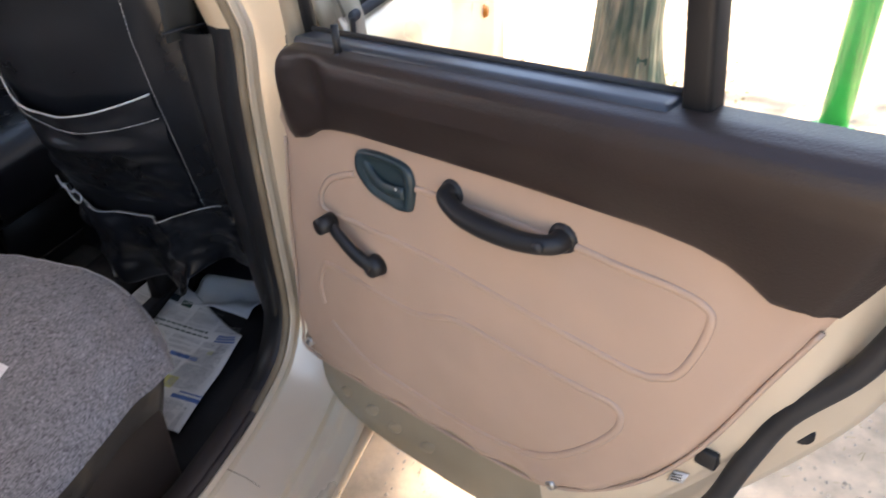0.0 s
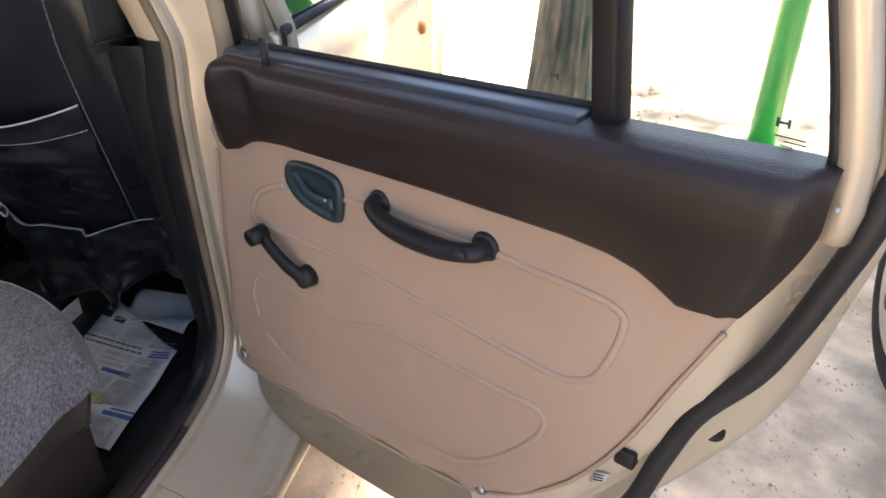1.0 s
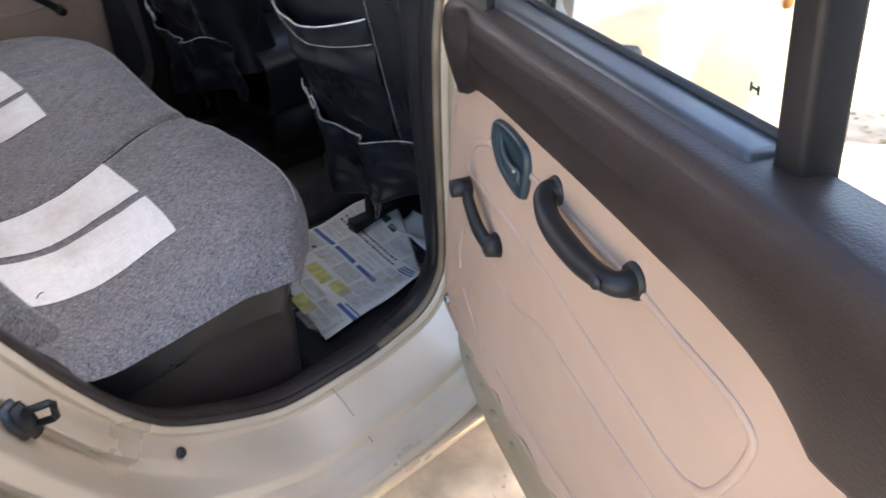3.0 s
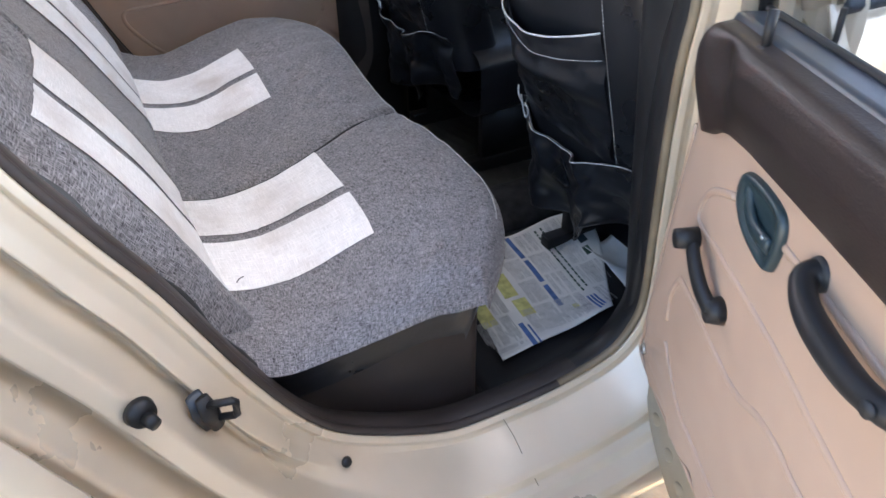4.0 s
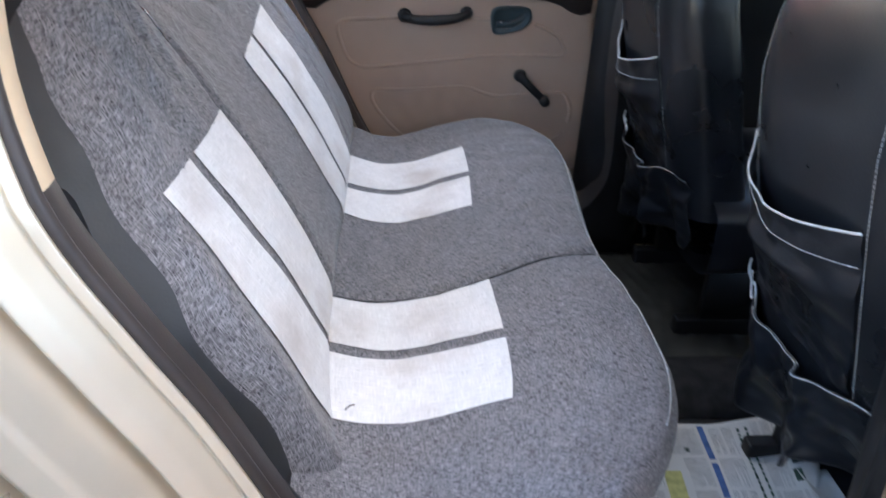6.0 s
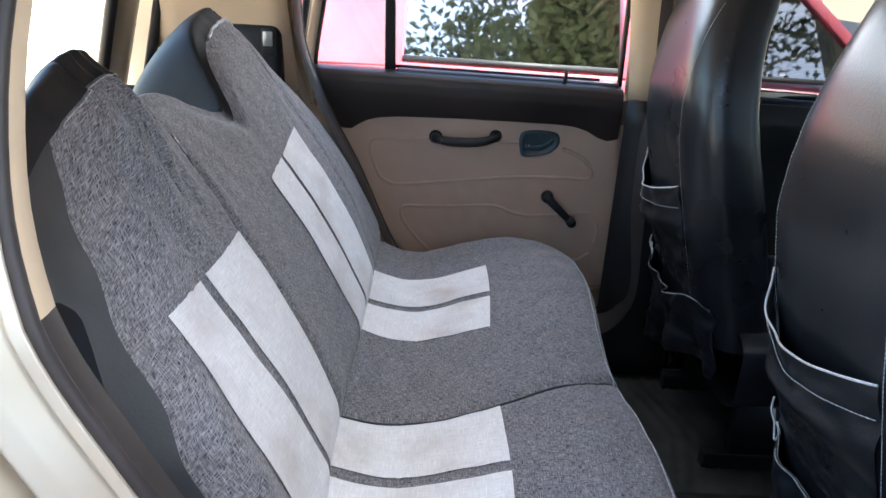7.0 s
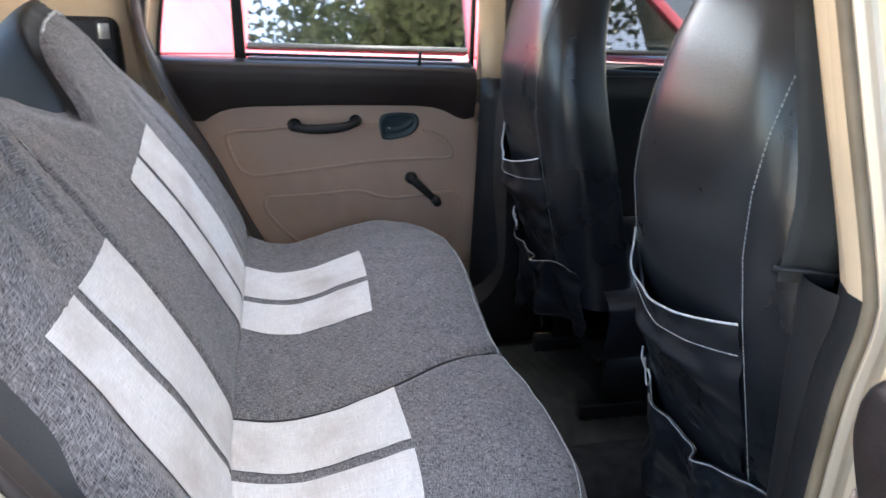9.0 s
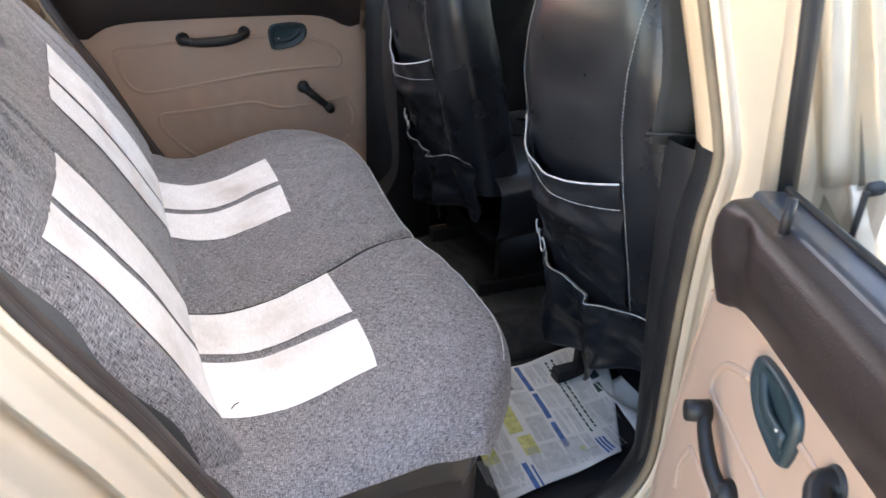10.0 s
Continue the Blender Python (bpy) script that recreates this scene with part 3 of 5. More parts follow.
LOWER = [(0.040, 0.575), (0.036, 0.608), (0.049, 0.643), (0.069, 0.654), (0.132, 0.65), (0.208, 0.647), (0.249, 0.655), (0.288, 0.671), (0.325, 0.673), (0.394, 0.671), (0.473, 0.671), (0.509, 0.672), (0.523, 0.66), (0.516, 0.631), (0.479, 0.58), (0.428, 0.534), (0.379, 0.514), (0.282, 0.502), (0.15, 0.509), (0.08, 0.529), (0.052, 0.548)]
BEZEL = [(0.145, 0.848), (0.159, 0.857), (0.193, 0.861), (0.228, 0.858), (0.239, 0.841), (0.236, 0.808), (0.229, 0.798), (0.206, 0.797), (0.167, 0.805), (0.145, 0.825)]
SHELL = [(-0.075, 0.95), (-0.078, 0.60), (-0.078, 0.36), (-0.055, 0.285), (0.04, 0.252), (0.193, 0.255), (0.32, 0.268), (0.42, 0.305), (0.50, 0.37), (0.58, 0.475), (0.657, 0.601), (0.715, 0.716), (0.737, 0.794), (0.748, 0.859), (0.759, 0.922), (0.765, 1.0)]


def belt_z(u):
    return 0.966 + 0.066 * (u - 0.09)


def make_rear_door(m, s, label, crank_turn):
    """A rear door. u runs from the hinge, w towards the cabin. s: 1 for the right side, -1 for the left."""
    door = thing("rear_door", label, "car door", m, group="rear doors")

    def at(u, w, z):
        return (u, -s * w, z)

    # painted shell: rounded edge from the inner pressing to the outer skin
    ins = [(v.x, v.y) for v in smooth_line([(a, b, 0) for a, b in SHELL], 5)]
    steps = [(0.60, -0.012), (0.76, -0.010), (0.85, -0.014), (0.885, -0.030), (0.90, -0.046), (0.935, -0.050), (0.95, -0.064), (0.975, -0.066), (0.985, -0.074), (1.0, -0.078), (1.0, -0.090), (0.985, -0.098), (0.5, -0.108), (0.0, -0.110)]

    def shell(line):
        def point(u, v):
            a, b = line[round(u * (len(line) - 1))]
            k, w = steps[round(v * (len(steps) - 1))]
            return at(0.34 + (a - 0.34) * k, w, min(0.80 + (b - 0.80) * k, 0.985))
        return surf(point, len(line) - 1, len(steps) - 1)

    # front and bottom take the darker paint, for dust and shade
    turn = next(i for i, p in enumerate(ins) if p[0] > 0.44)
    part("lower_pressing", shell(ins[:turn + 1]), PAINT_DARK, door, "bare lower pressing of the door, darkened by dust and painted shade")
    part("door_edge", shell(ins[turn:]), PAINT, door, "champagne painted rear edge of the door")
    # embossed dents along the bare lower edge
    for u, z in ((0.045, 0.390), (0.105, 0.388), (0.155, 0.382), (0.223, 0.388)):
        part("pressed_dent", tube(smooth_line([at(u - 0.015, -0.0120, z - 0.013), at(u, -0.0100, z), at(u + 0.015, -0.0120, z + 0.013)], 4), 0.010, 12, flat=0.35, up=at(0, 1, 0), taper=lambda q: 0.35 + 0.65 * math.sin(math.pi * q)), PAINT_DARK, door)

    # vinyl covered panel, slightly padded and creased
    def bulge(u, z):
        return 0.005 * noise.noise((u * 9, z * 9, 2)) * smoothstep(0.62, 0.5, z) + 0.0015 * noise.noise((u * 30, z * 30, 7))

    edge = [(v.x, v.y) for v in smooth_line([(a, b, 0) for a, b in PANEL], 4, True)]
    cx, cz = 0.30, 0.68

    def panel(u, v):
        a, b = edge[round(u * len(edge)) % len(edge)]
        k = 1 - v
        uu, zz = cx + (a - cx) * k, cz + (b - cz) * k
        rim = 1 - smoothstep(0.0, 0.035, v)
        pucker = 0.004 * math.sin(60 * uu + 40 * zz) * (1 - smoothstep(0.02, 0.18, v)) * smoothstep(0.62, 0.50, zz)
        fan = math.atan2(zz - 0.474, uu + 0.012)
        pucker += 0.0035 * math.sin(15 * fan) * math.exp(-(math.hypot(uu + 0.012, zz - 0.474) / 0.06) ** 2)
        pucker += 0.0030 * math.sin(13 * math.atan2(zz - 0.497, uu - 0.447)) * math.exp(-(math.hypot(uu - 0.447, zz - 0.497) / 0.05) ** 2)
        return at(uu, 0.006 - 0.010 * rim + bulge(uu, zz) + pucker, zz)

    part("vinyl_panel", surf(panel, len(edge), 40, closed_u=True), VINYL, door, "beige vinyl covered door panel")
    for pts, nm in ((UPPER, "upper_bead"), (LOWER, "lower_bead")):
        line = smooth_line([(a, b, 0) for a, b in pts], 5)
        part(nm, tube([at(v.x, 0.0058 + bulge(v.x, v.y), v.y) for v in line], 0.0046, 10, flat=0.62, up=at(0, 1, 0)), VINYL, door, "raised beige bead")
    part("panel_hem", tube([at(a, 0.001, b) for a, b in [(v.x, v.y) for v in smooth_line([(p[0], p[1], 0) for p in PANEL[:14]], 4)]], 0.0026, 6, up=at(0, 1, 0)), VINYL, door)
    for u, z in ((-0.012, 0.474), (0.447, 0.497)):
        part("trim_screw", disc(at(u, 0.004, z), at(0, 1, 0), 0.0085, 0.005, 14, 0.006), CHROME, door, "small round trim screw")

    # upper pad: shelf under the glass, rolled front, soft lower edge
    prof = [(-0.020, 0.004), (0.012, 0.004), (0.030, 0.000), (0.037, -0.008), (0.0405, -0.020), (0.040, -0.040)]

    def pad(u, v):
        uu = 0.008 + 0.716 * u
        low = lerp_table(PADLOW, uu)
        end = smoothstep(0.724, 0.703, uu)
        bz = belt_z(uu) - (0.030 if s > 0 else 0.004) * (1 - smoothstep(0.0, 0.068, uu))
        dip = (0.012 if s > 0 else 0.0) * math.exp(-((uu - 0.105) / 0.020) ** 2)
        start = smoothstep(0.0, 0.055, uu) if s > 0 else 1.0
        if v <= 0.5:
            k = v / 0.5 * 5
            i = min(4, int(k))
            w = prof[i][0] + (prof[i + 1][0] - prof[i][0]) * (k - i)
            dz = prof[i][1] + (prof[i + 1][1] - prof[i][1]) * (k - i)
            return at(uu, w * (0.35 + 0.65 * end) * (0.25 + 0.75 * start) - dip * smoothstep(0.2, 0.45, v), bz + dz)
        k = (v - 0.5) / 0.5
        top = bz - 0.040
        z = top + (low - top) * k
        w = (0.040 - 0.025 * k ** 1.3) * (0.35 + 0.65 * end) * (0.25 + 0.75 * start) - dip * (1 - k) ** 2
        if k > 0.97:
            w -= 0.012
        return at(uu - 0.042 * smoothstep(0.64, 0.724, uu) * k ** 1.3, w, z)

    part("upper_pad", surf(pad, 90, 36), PAD, door, "dark brown grained upper door pad")

    # belt strip, glass, posts
    fu = 0.0 if s > 0 else -0.040
    part("belt_strip", prism([(0.055 + fu, 0), (0.532, 0), (0.524, 1), (0.055 + fu, 1)], lambda a, b, d: at(a, -0.012 + d - 0.006 * b, belt_z(a) - 0.004 + 0.013 * b), 0.030), STRIP, door, "dark rubber window strip", bevel=0.004)
    part("belt_strip_lip", tube([at(0.055, -0.018, belt_z(0.055) + 0.010), at(0.30, -0.018, belt_z(0.30) + 0.010), at(0.53, -0.018, belt_z(0.53) + 0.010)], 0.004, 8), RUBBER, door)

    def leaning(u, z, w=-0.02):
        return at(u - 0.055 * max(0, z - 1.0) * smoothstep(0.3, 0.75, u), w + 0.16 * max(0, z - 0.97), z)

    part("main_glass", surf(lambda u, v: leaning(0.045 + fu + (0.49 - fu) * u, 0.95 + 0.43 * v, -0.028), 3, 3), GLASS, door, "clear window glass").visible_shadow = False
    part("quarter_glass", surf(lambda u, v: leaning(0.545 + 0.175 * u, 0.97 + 0.40 * v, -0.028), 3, 3), GLASS, door, "clear fixed quarter glass").visible_shadow = False
    post_l = [leaning(0.047 + fu, z, -0.024) for z in (0.95, 1.1, 1.25, 1.38)]
    part("front_channel", tube(post_l, 0.0065, 8, up=at(0, 1, 0), flat=1.5), RUBBER, door)
    part("front_frame", tube([leaning(0.016 + fu, z, -0.03) for z in (0.90, 1.1, 1.25, 1.40)], 0.017, 10, up=at(0, 1, 0), flat=0.8), PAINT, door, "champagne window frame")
    part("divider_post", prism([(0.531, 0.975), (0.556, 0.98), (0.549, 1.38), (0.527, 1.38)], lambda a, b, d: leaning(a, b, -0.034 + d), 0.030), BLACK, door, "black divider post", bevel=0.005)
    rf = [leaning(u, z, -0.02) for u, z in ((0.727, 0.952), (0.730, 0.975), (0.729, 1.02), (0.722, 1.065), (0.711, 1.12), (0.695, 1.2), (0.67, 1.32), (0.645, 1.40))]
    part("rear_channel", tube([leaning(u - 0.013, z, -0.018) for u, z in ((0.730, 0.99), (0.729, 1.02), (0.722, 1.065), (0.711, 1.12), (0.695, 1.2), (0.67, 1.32), (0.645, 1.38))], 0.006, 8, up=at(0, 1, 0), flat=1.5), RUBBER, door)
    part("rear_frame", tube(rf, 0.013, 10, up=at(0, 1, 0), flat=1.2), PAINT, door, "champagne rear window frame")
    part("rear_frame_ridge", tube([Vector(p) + Vector(at(0.014, -0.016, 0)) for p in rf], 0.006, 8), PAINT_DARK, door)
    part("top_frame", tube([leaning(u, 1.40, -0.02) for u in (0.02, 0.25, 0.45, 0.65)], 0.024, 8), PAINT, door)
    part("frame_clip", disc(at(0.728, 0.004, 0.984), at(0.2, 1, 0), 0.0024, 0.003, 10, 0.0016), PIPING, door, "small white clip")

    # rubber seal on the shut face
    sealine = [(0.700, 1.26, -0.040), (0.725, 1.17, -0.040), (0.744, 1.08, -0.038), (0.752, 1.02, -0.034), (0.750, 0.968, -0.030), (0.738, 0.915, -0.028), (0.721, 0.853, -0.026), (0.702, 0.80, -0.024), (0.664, 0.733, -0.020), (0.643, 0.661, -0.018), (0.622, 0.58, -0.016), (0.575, 0.49, -0.022), (0.52, 0.42, -0.05)]
    part("shut_seal", tube([at(v.x, v.z, v.y) for v in smooth_line([(a, b, c) for a, b, c in sealine], 5)], 0.0110, 10, up=at(0, 1, 0), flat=1.0), RUBBER, door, "thick black rubber seal")
    part("latch_slot", box(0.600, 0.622, *sorted((-s * -0.026, -s * -0.006)), 0.640, 0.662), BLACK, door, bevel=0.003)
    sticker = part("latch_plate", prism([(0.577, 0.592), (0.594, 0.600), (0.598, 0.616), (0.582, 0.610)], lambda a, b, d: at(a, -0.0115 + d, b), 0.0015), PIPING, door, "scraped white latch sticker")
    for k in range(3):
        part("sticker_bar", prism([(0.581, 0.597 + 0.004 * k), (0.592, 0.602 + 0.004 * k), (0.592, 0.6035 + 0.004 * k), (0.581, 0.5985 + 0.004 * k)], lambda a, b, d: at(a, -0.0100 + d, b), 0.0006), RUBBER, sticker)
    part("edge_plug", disc(at(0.677, -0.061, 0.690), at(0.5, 1, 0), 0.011, 0.006, 14, 0.009), BLACK, door)

    # lock pin
    pu = 0.143
    pz = belt_z(pu) - 0.001
    pin = part("lock_pin", tube([at(pu, 0.020, pz - 0.004), at(pu - 0.003, 0.019, pz + 0.016), at(pu - 0.005, 0.018, pz + 0.032)], 0.0045, 10), BLACK, door, "black lock pin")
    part("pin_ferrule", disc(at(pu, 0.020, pz - 0.003), (0, 0, 1), 0.009, 0.006, 14, 0.007), BROWN, pin)

    # inner release
    bz = [(v.x, v.y) for v in smooth_line([(a, b, 0) for a, b in BEZEL], 4, True)]
    bcx, bcz = 0.192, 0.831
    rings = [(1.0, 0.002), (1.0, 0.009), (0.96, 0.013), (0.86, 0.0135), (0.77, 0.012)]

    def bez(u, v):
        a, b = bz[round(u * len(bz)) % len(bz)]
        k, w = rings[round(v * 4)]
        return at(bcx + (a - bcx) * k, w, bcz + (b - bcz) * k)

    lever = part("release_bezel", surf(bez, len(bz), 4, closed_u=True), TEAL, door, "dark teal release handle surround")

    def cup(u, v):
        a, b = bz[round(u * len(bz)) % len(bz)]
        k = 0.77 * (1 - v)
        return at(bcx + (a - bcx) * k - 0.004 * v, 0.0125 - 0.0050 * math.sin(v * math.pi / 2) ** 0.6, bcz + (b - bcz) * k + 0.002 * v)

    part("release_cup", surf(cup, len(bz), 8, closed_u=True), TEAL, lever)
    part("release_paddle", tube(smooth_line([at(0.156, 0.007, 0.842), at(0.172, 0.010, 0.828), at(0.195, 0.012, 0.820), at(0.226, 0.012, 0.822)], 5), 0.0080, 10, flat=0.5, up=at(0, 1, 0)), TEAL, lever, "dark pull paddle")
    part("release_spot", disc(at(0.216, 0.0145, 0.826), at(0, 1, 0), 0.0022, 0.002, 10), CHROME, lever)

    # window crank
    ax, az = 0.165, 0.697
    t = radians(crank_turn)
    kx, kz = ax + 0.083 * math.cos(t), az + 0.083 * math.sin(t)
    arm = [at(ax, 0.016, az), at(ax + 0.3 * (kx - ax), 0.023, az + 0.3 * (kz - az)), at(ax + 0.75 * (kx - ax), 0.024, az + 0.75 * (kz - az)), at(kx, 0.020, kz)]
    crank = part("window_crank", tube(smooth_line(arm, 5), 0.0085, 12, flat=0.8, up=at(0, 1, 0), taper=lambda q: 1.25 - 0.3 * q), BLACK, door, "black window crank")
    part("crank_boss", disc(at(ax, 0.004, az), at(0, 1, 0), 0.016, 0.018, 22, 0.0125), BLACK, crank)
    part("crank_knob", disc(at(kx, 0.016, kz), at(0, 1, 0), 0.0125, 0.024, 20, 0.0110), BLACK, crank, "round black crank knob")

    # pull handle
    hp = [at(0.295, 0.002, 0.846), at(0.294, 0.014, 0.846), at(0.302, 0.022, 0.843), at(0.325, 0.028, 0.838), at(0.360, 0.030, 0.836), at(0.400, 0.029, 0.837), at(0.428, 0.024, 0.841), at(0.437, 0.016, 0.843), at(0.437, 0.002, 0.844)]
    grip = part("pull_handle", tube(smooth_line(hp, 6), 0.0112, 16, flat=0.95, taper=lambda q: 1.2 - 0.40 * math.sin(math.pi * q) + 0.28 * math.sin(math.pi * q) ** 6), BLACK, door, "black moulded pull handle")
    part("handle_screw_hole", disc(at(0.427, 0.0345, 0.8425), at(0.3, 1, 0.1), 0.0062, 0.0030, 14), RUBBER, grip)
    part("handle_foot", disc(at(0.437, 0.002, 0.844), at(0, 1, 0), 0.018, 0.008, 18, 0.015), BLACK, grip)
    part("handle_foot", disc(at(0.295, 0.002, 0.846), at(0, 1, 0), 0.017, 0.008, 18, 0.014), BLACK, grip)

    # etched marks on both panes
    if s == 1:
        def etched(u0, z0, u1, z1, lean_u=0.0):
            p = prism([(u0, z0), (u1, z0), (u1 + lean_u, z1), (u0 + lean_u, z1)], lambda q, r, d: leaning(q, r, -0.0262 + d), 0.0004)
            part("etched_mark", p, INK_DARK, door, smooth=False)

        for cu, cz, k in ((0.484, 1.022, 1.0), (0.676, 1.0275, 1.15)):
            etched(cu - 0.0045 * k, cz - 0.0030 * k, cu - 0.0025 * k, cz + 0.0030 * k)
            etched(cu + 0.0025 * k, cz - 0.0030 * k, cu + 0.0045 * k, cz + 0.0030 * k)
            etched(cu - 0.0025 * k, cz - 0.0008 * k, cu + 0.0025 * k, cz + 0.0010 * k)
        for k, (a, l) in enumerate(((0.671, 0.022), (0.678, 0.016), (0.676, 0.009), (0.674, 0.024))):
            etched(a, 1.0165 - 0.0036 * k, a + l, 1.0175 - 0.0036 * k)
    return door


make_rear_door(pose(-0.2601, -0.6793, 0, 0, 0, 245.5), 1, "open rear door with beige vinyl panel and brown upper pad", 149)
make_rear_door(pose(-0.191, 0.665, -0.004, 0, 3.0, 180), -1, "closed rear door with beige panel and black pad, in shade", 225)

# ---- rear seat ----
seat = thing("bench_seat", "grey melange cloth covered rear bench with pale stripes", "car seat")


def soft_table(rows, x):
    """Like lerp_table, but smooth at the rows."""
    n = len(rows)
    if x <= rows[0][0]:
        return rows[0][1]
    for i in range(n - 1):
        (a, p), (b, q) = rows[i], rows[i + 1]
        if x <= b:
            h = b - a
            m0 = (q - rows[max(0, i - 1)][1]) / (b - rows[max(0, i - 1)][0])
            m1 = (rows[min(n - 1, i + 2)][1] - p) / (rows[min(n - 1, i + 2)][0] - a)
            t = (x - a) / h
            return p * (2 * t ** 3 - 3 * t * t + 1) + h * m0 * (t ** 3 - 2 * t * t + t) + q * (3 * t * t - 2 * t ** 3) + h * m1 * (t ** 3 - t * t)
    return rows[-1][1]


def front_x(y):
    """Front edge of the cushion: nearly straight, with rounded ends."""
    x = -0.352 + 0.008 * math.cos((y + 0.30) * 10.5)
    a = max(0, -(y + 0.34)) / 0.245
    b = max(0, y - 0.42) / 0.16
    return x - 0.115 * min(1, a) ** 2.2 - 0.11 * min(1, b) ** 2.2


CUSHION_RISE = [(0, 0.604), (0.08, 0.592), (0.17, 0.580), (0.26, 0.576), (0.36, 0.580), (0.48, 0.592), (0.62, 0.608), (0.75, 0.620), (0.88, 0.627), (1.0, 0.622)]
# short pulls in the cloth: where along the depth, where across, half length, slant, depth
PULLS = ((0.80, 0.055, 0.13, 0.05, 0.0040), (0.86, -0.005, 0.10, -0.02, 0.0045), (0.74, 0.13, 0.12, 0.03, 0.0030), (0.88, -0.17, 0.11, 0.04, 0.0035), (0.93, -0.30, 0.07, -0.03, 0.0025), (0.66, -0.46, 0.12, 0.02, 0.0022), (0.85, -0.50, 0.10, 0.05, 0.0030), (0.70, 0.33, 0.11, -0.04, 0.0026), (0.55, 0.0, 0.10, 0.03, 0.0020))


SEAM = [(0, -0.168), (0.25, -0.150), (0.6, -0.130), (0.8, -0.102), (1.0, -0.074), (1.2, -0.060)]


def cush(s, q):
    """The cushion's skin: s from the back (0) to the front edge (1) and over it (to 1.4); q across, rolling over both ends."""
    y, fall = q, 0.0
    if q < -0.535:
        a = min(2.2, (-0.535 - q) / 0.055)
        y, fall = -0.535 - 0.050 * math.sin(a), 0.040 * (1 - math.cos(a))
    if q > 0.51:
        a = min(2.2, (q - 0.51) / 0.055)
        y, fall = 0.51 + 0.050 * math.sin(a), 0.040 * (1 - math.cos(a))
    xf = front_x(y)
    xb = -0.80
    seam = soft_table(SEAM, s)
    groove = 0.010 * math.exp(-((y - seam) / 0.009) ** 2) + 0.0012 * math.exp(-((s - 0.27 - 0.02 * math.sin(9 * y)) / 0.006) ** 2)
    for ps, py, half, slant, deep in PULLS:
        f = (s - ps) / half
        if abs(f) < 1:
            groove += deep * (1 - f * f) * math.exp(-((y - py - slant * f) / 0.007) ** 2)
    k = max(0.0, (s - 1) / 0.4)
    s = min(s, 1.0)
    x = xb + (xf - 0.035 - xb) * s
    z = soft_table(CUSHION_RISE, s)
    z += 0.004 * noise.noise((x * 7, y * 7, 1)) + 0.0018 * noise.noise((x * 24, y * 30, 5)) + 0.0026 * noise.noise((x * 9, y * 34, 6)) * smoothstep(0.5, 0.9, s)
    z += 0.006 * math.cos((y + 0.29) * 10.5) * s - groove
    a = k * math.pi * 0.66
    return Vector((x + 0.042 * math.sin(a), y, z - max(fall, 0.048 * (1 - math.cos(a))) - 0.1 * min(fall, 0.048 * (1 - math.cos(a)))))


def cush_n(s, y, d):
    p = cush(s, y)
    n = (cush(min(1.39, s + 0.01), y) - cush(max(0, s - 0.01), y)).cross(cush(s, y + 0.01) - cush(s, y - 0.01))
    n.normalize()
    if n.z < 0:
        n = -n
    return p + d * n


def cush_end(s):
    """How far the cloth reaches round the near end of the cushion."""
    return -0.618 + 0.034 * (1 - smoothstep(0.25, 0.9, s))


part("cushion", surf(lambda u, v: cush(1.30 * u, cush_end(1.3 * u) + (0.620 - cush_end(1.3 * u)) * v), 110, 200), CLOTH, seat, "grey melange cloth cushion cover")


def skirt(u, v):
    """The black band under the cloth, round the near end and the front."""
    if u < 0.25:
        p = cush(0.05 + 1.25 * u / 0.25, cush_end(0.05 + 1.25 * u / 0.25) + 0.005)
    else:
        p = cush(1.30, -0.613 + 1.233 * (u - 0.25) / 0.75)
    fold = 0.004 * math.sin(40 * u) + 0.005 * noise.noise((u * 22, v * 2.5, 4))
    return p + Vector((fold - 0.016 * v - 0.004, 0.013 + 0.012 * v + 0.5 * fold, 0.006 - (0.090 - 0.018 * math.sin(7 * u)) * v))


part("cushion_skirt", surf(skirt, 160, 8), LEATHER, seat, "black band below the cushion cloth")
part("seat_base", box(-0.95, -0.445, -0.53, 0.54, 0.262, 0.54), BROWN, seat, "brown seat base panel", bevel=0.02)

BX, BZ = -0.772, 0.600
BDX, BDZ = -0.528, 0.849
NEAR_END = [(-0.03, 0.55), (0.20, 0.55), (0.25, 0.528), (0.31, 0.500), (0.36, 0.475), (0.42, 0.447), (0.47, 0.425), (0.53, 0.395), (0.58, 0.365), (0.62, 0.35)]
FAR_END = [(-0.03, 0.565), (0.20, 0.560), (0.30, 0.548), (0.36, 0.508), (0.41, 0.458), (0.45, 0.418), (0.49, 0.392), (0.55, 0.372), (0.62, 0.350)]
BUMPS = [(-0.56, 0.450), (-0.53, 0.487), (-0.49, 0.522), (-0.44, 0.548), (-0.38, 0.564), (-0.31, 0.568), (-0.26, 0.558), (-0.225, 0.532), (-0.200, 0.500),
         (-0.175, 0.498), (-0.15, 0.503), (-0.07, 0.500), (-0.01, 0.480), (0.035, 0.450), (0.070, 0.434), (0.084, 0.452), (0.10, 0.495), (0.118, 0.535),
         (0.15, 0.562), (0.21, 0.582), (0.27, 0.588), (0.34, 0.584), (0.39, 0.572), (0.43, 0.552), (0.47, 0.520), (0.51, 0.470), (0.545, 0.415), (0.58, 0.370)]


def back_top(q):
    """Length of the backrest up its slope; a head bump at each side and a lower roll between them."""
    return soft_table(BUMPS, q)


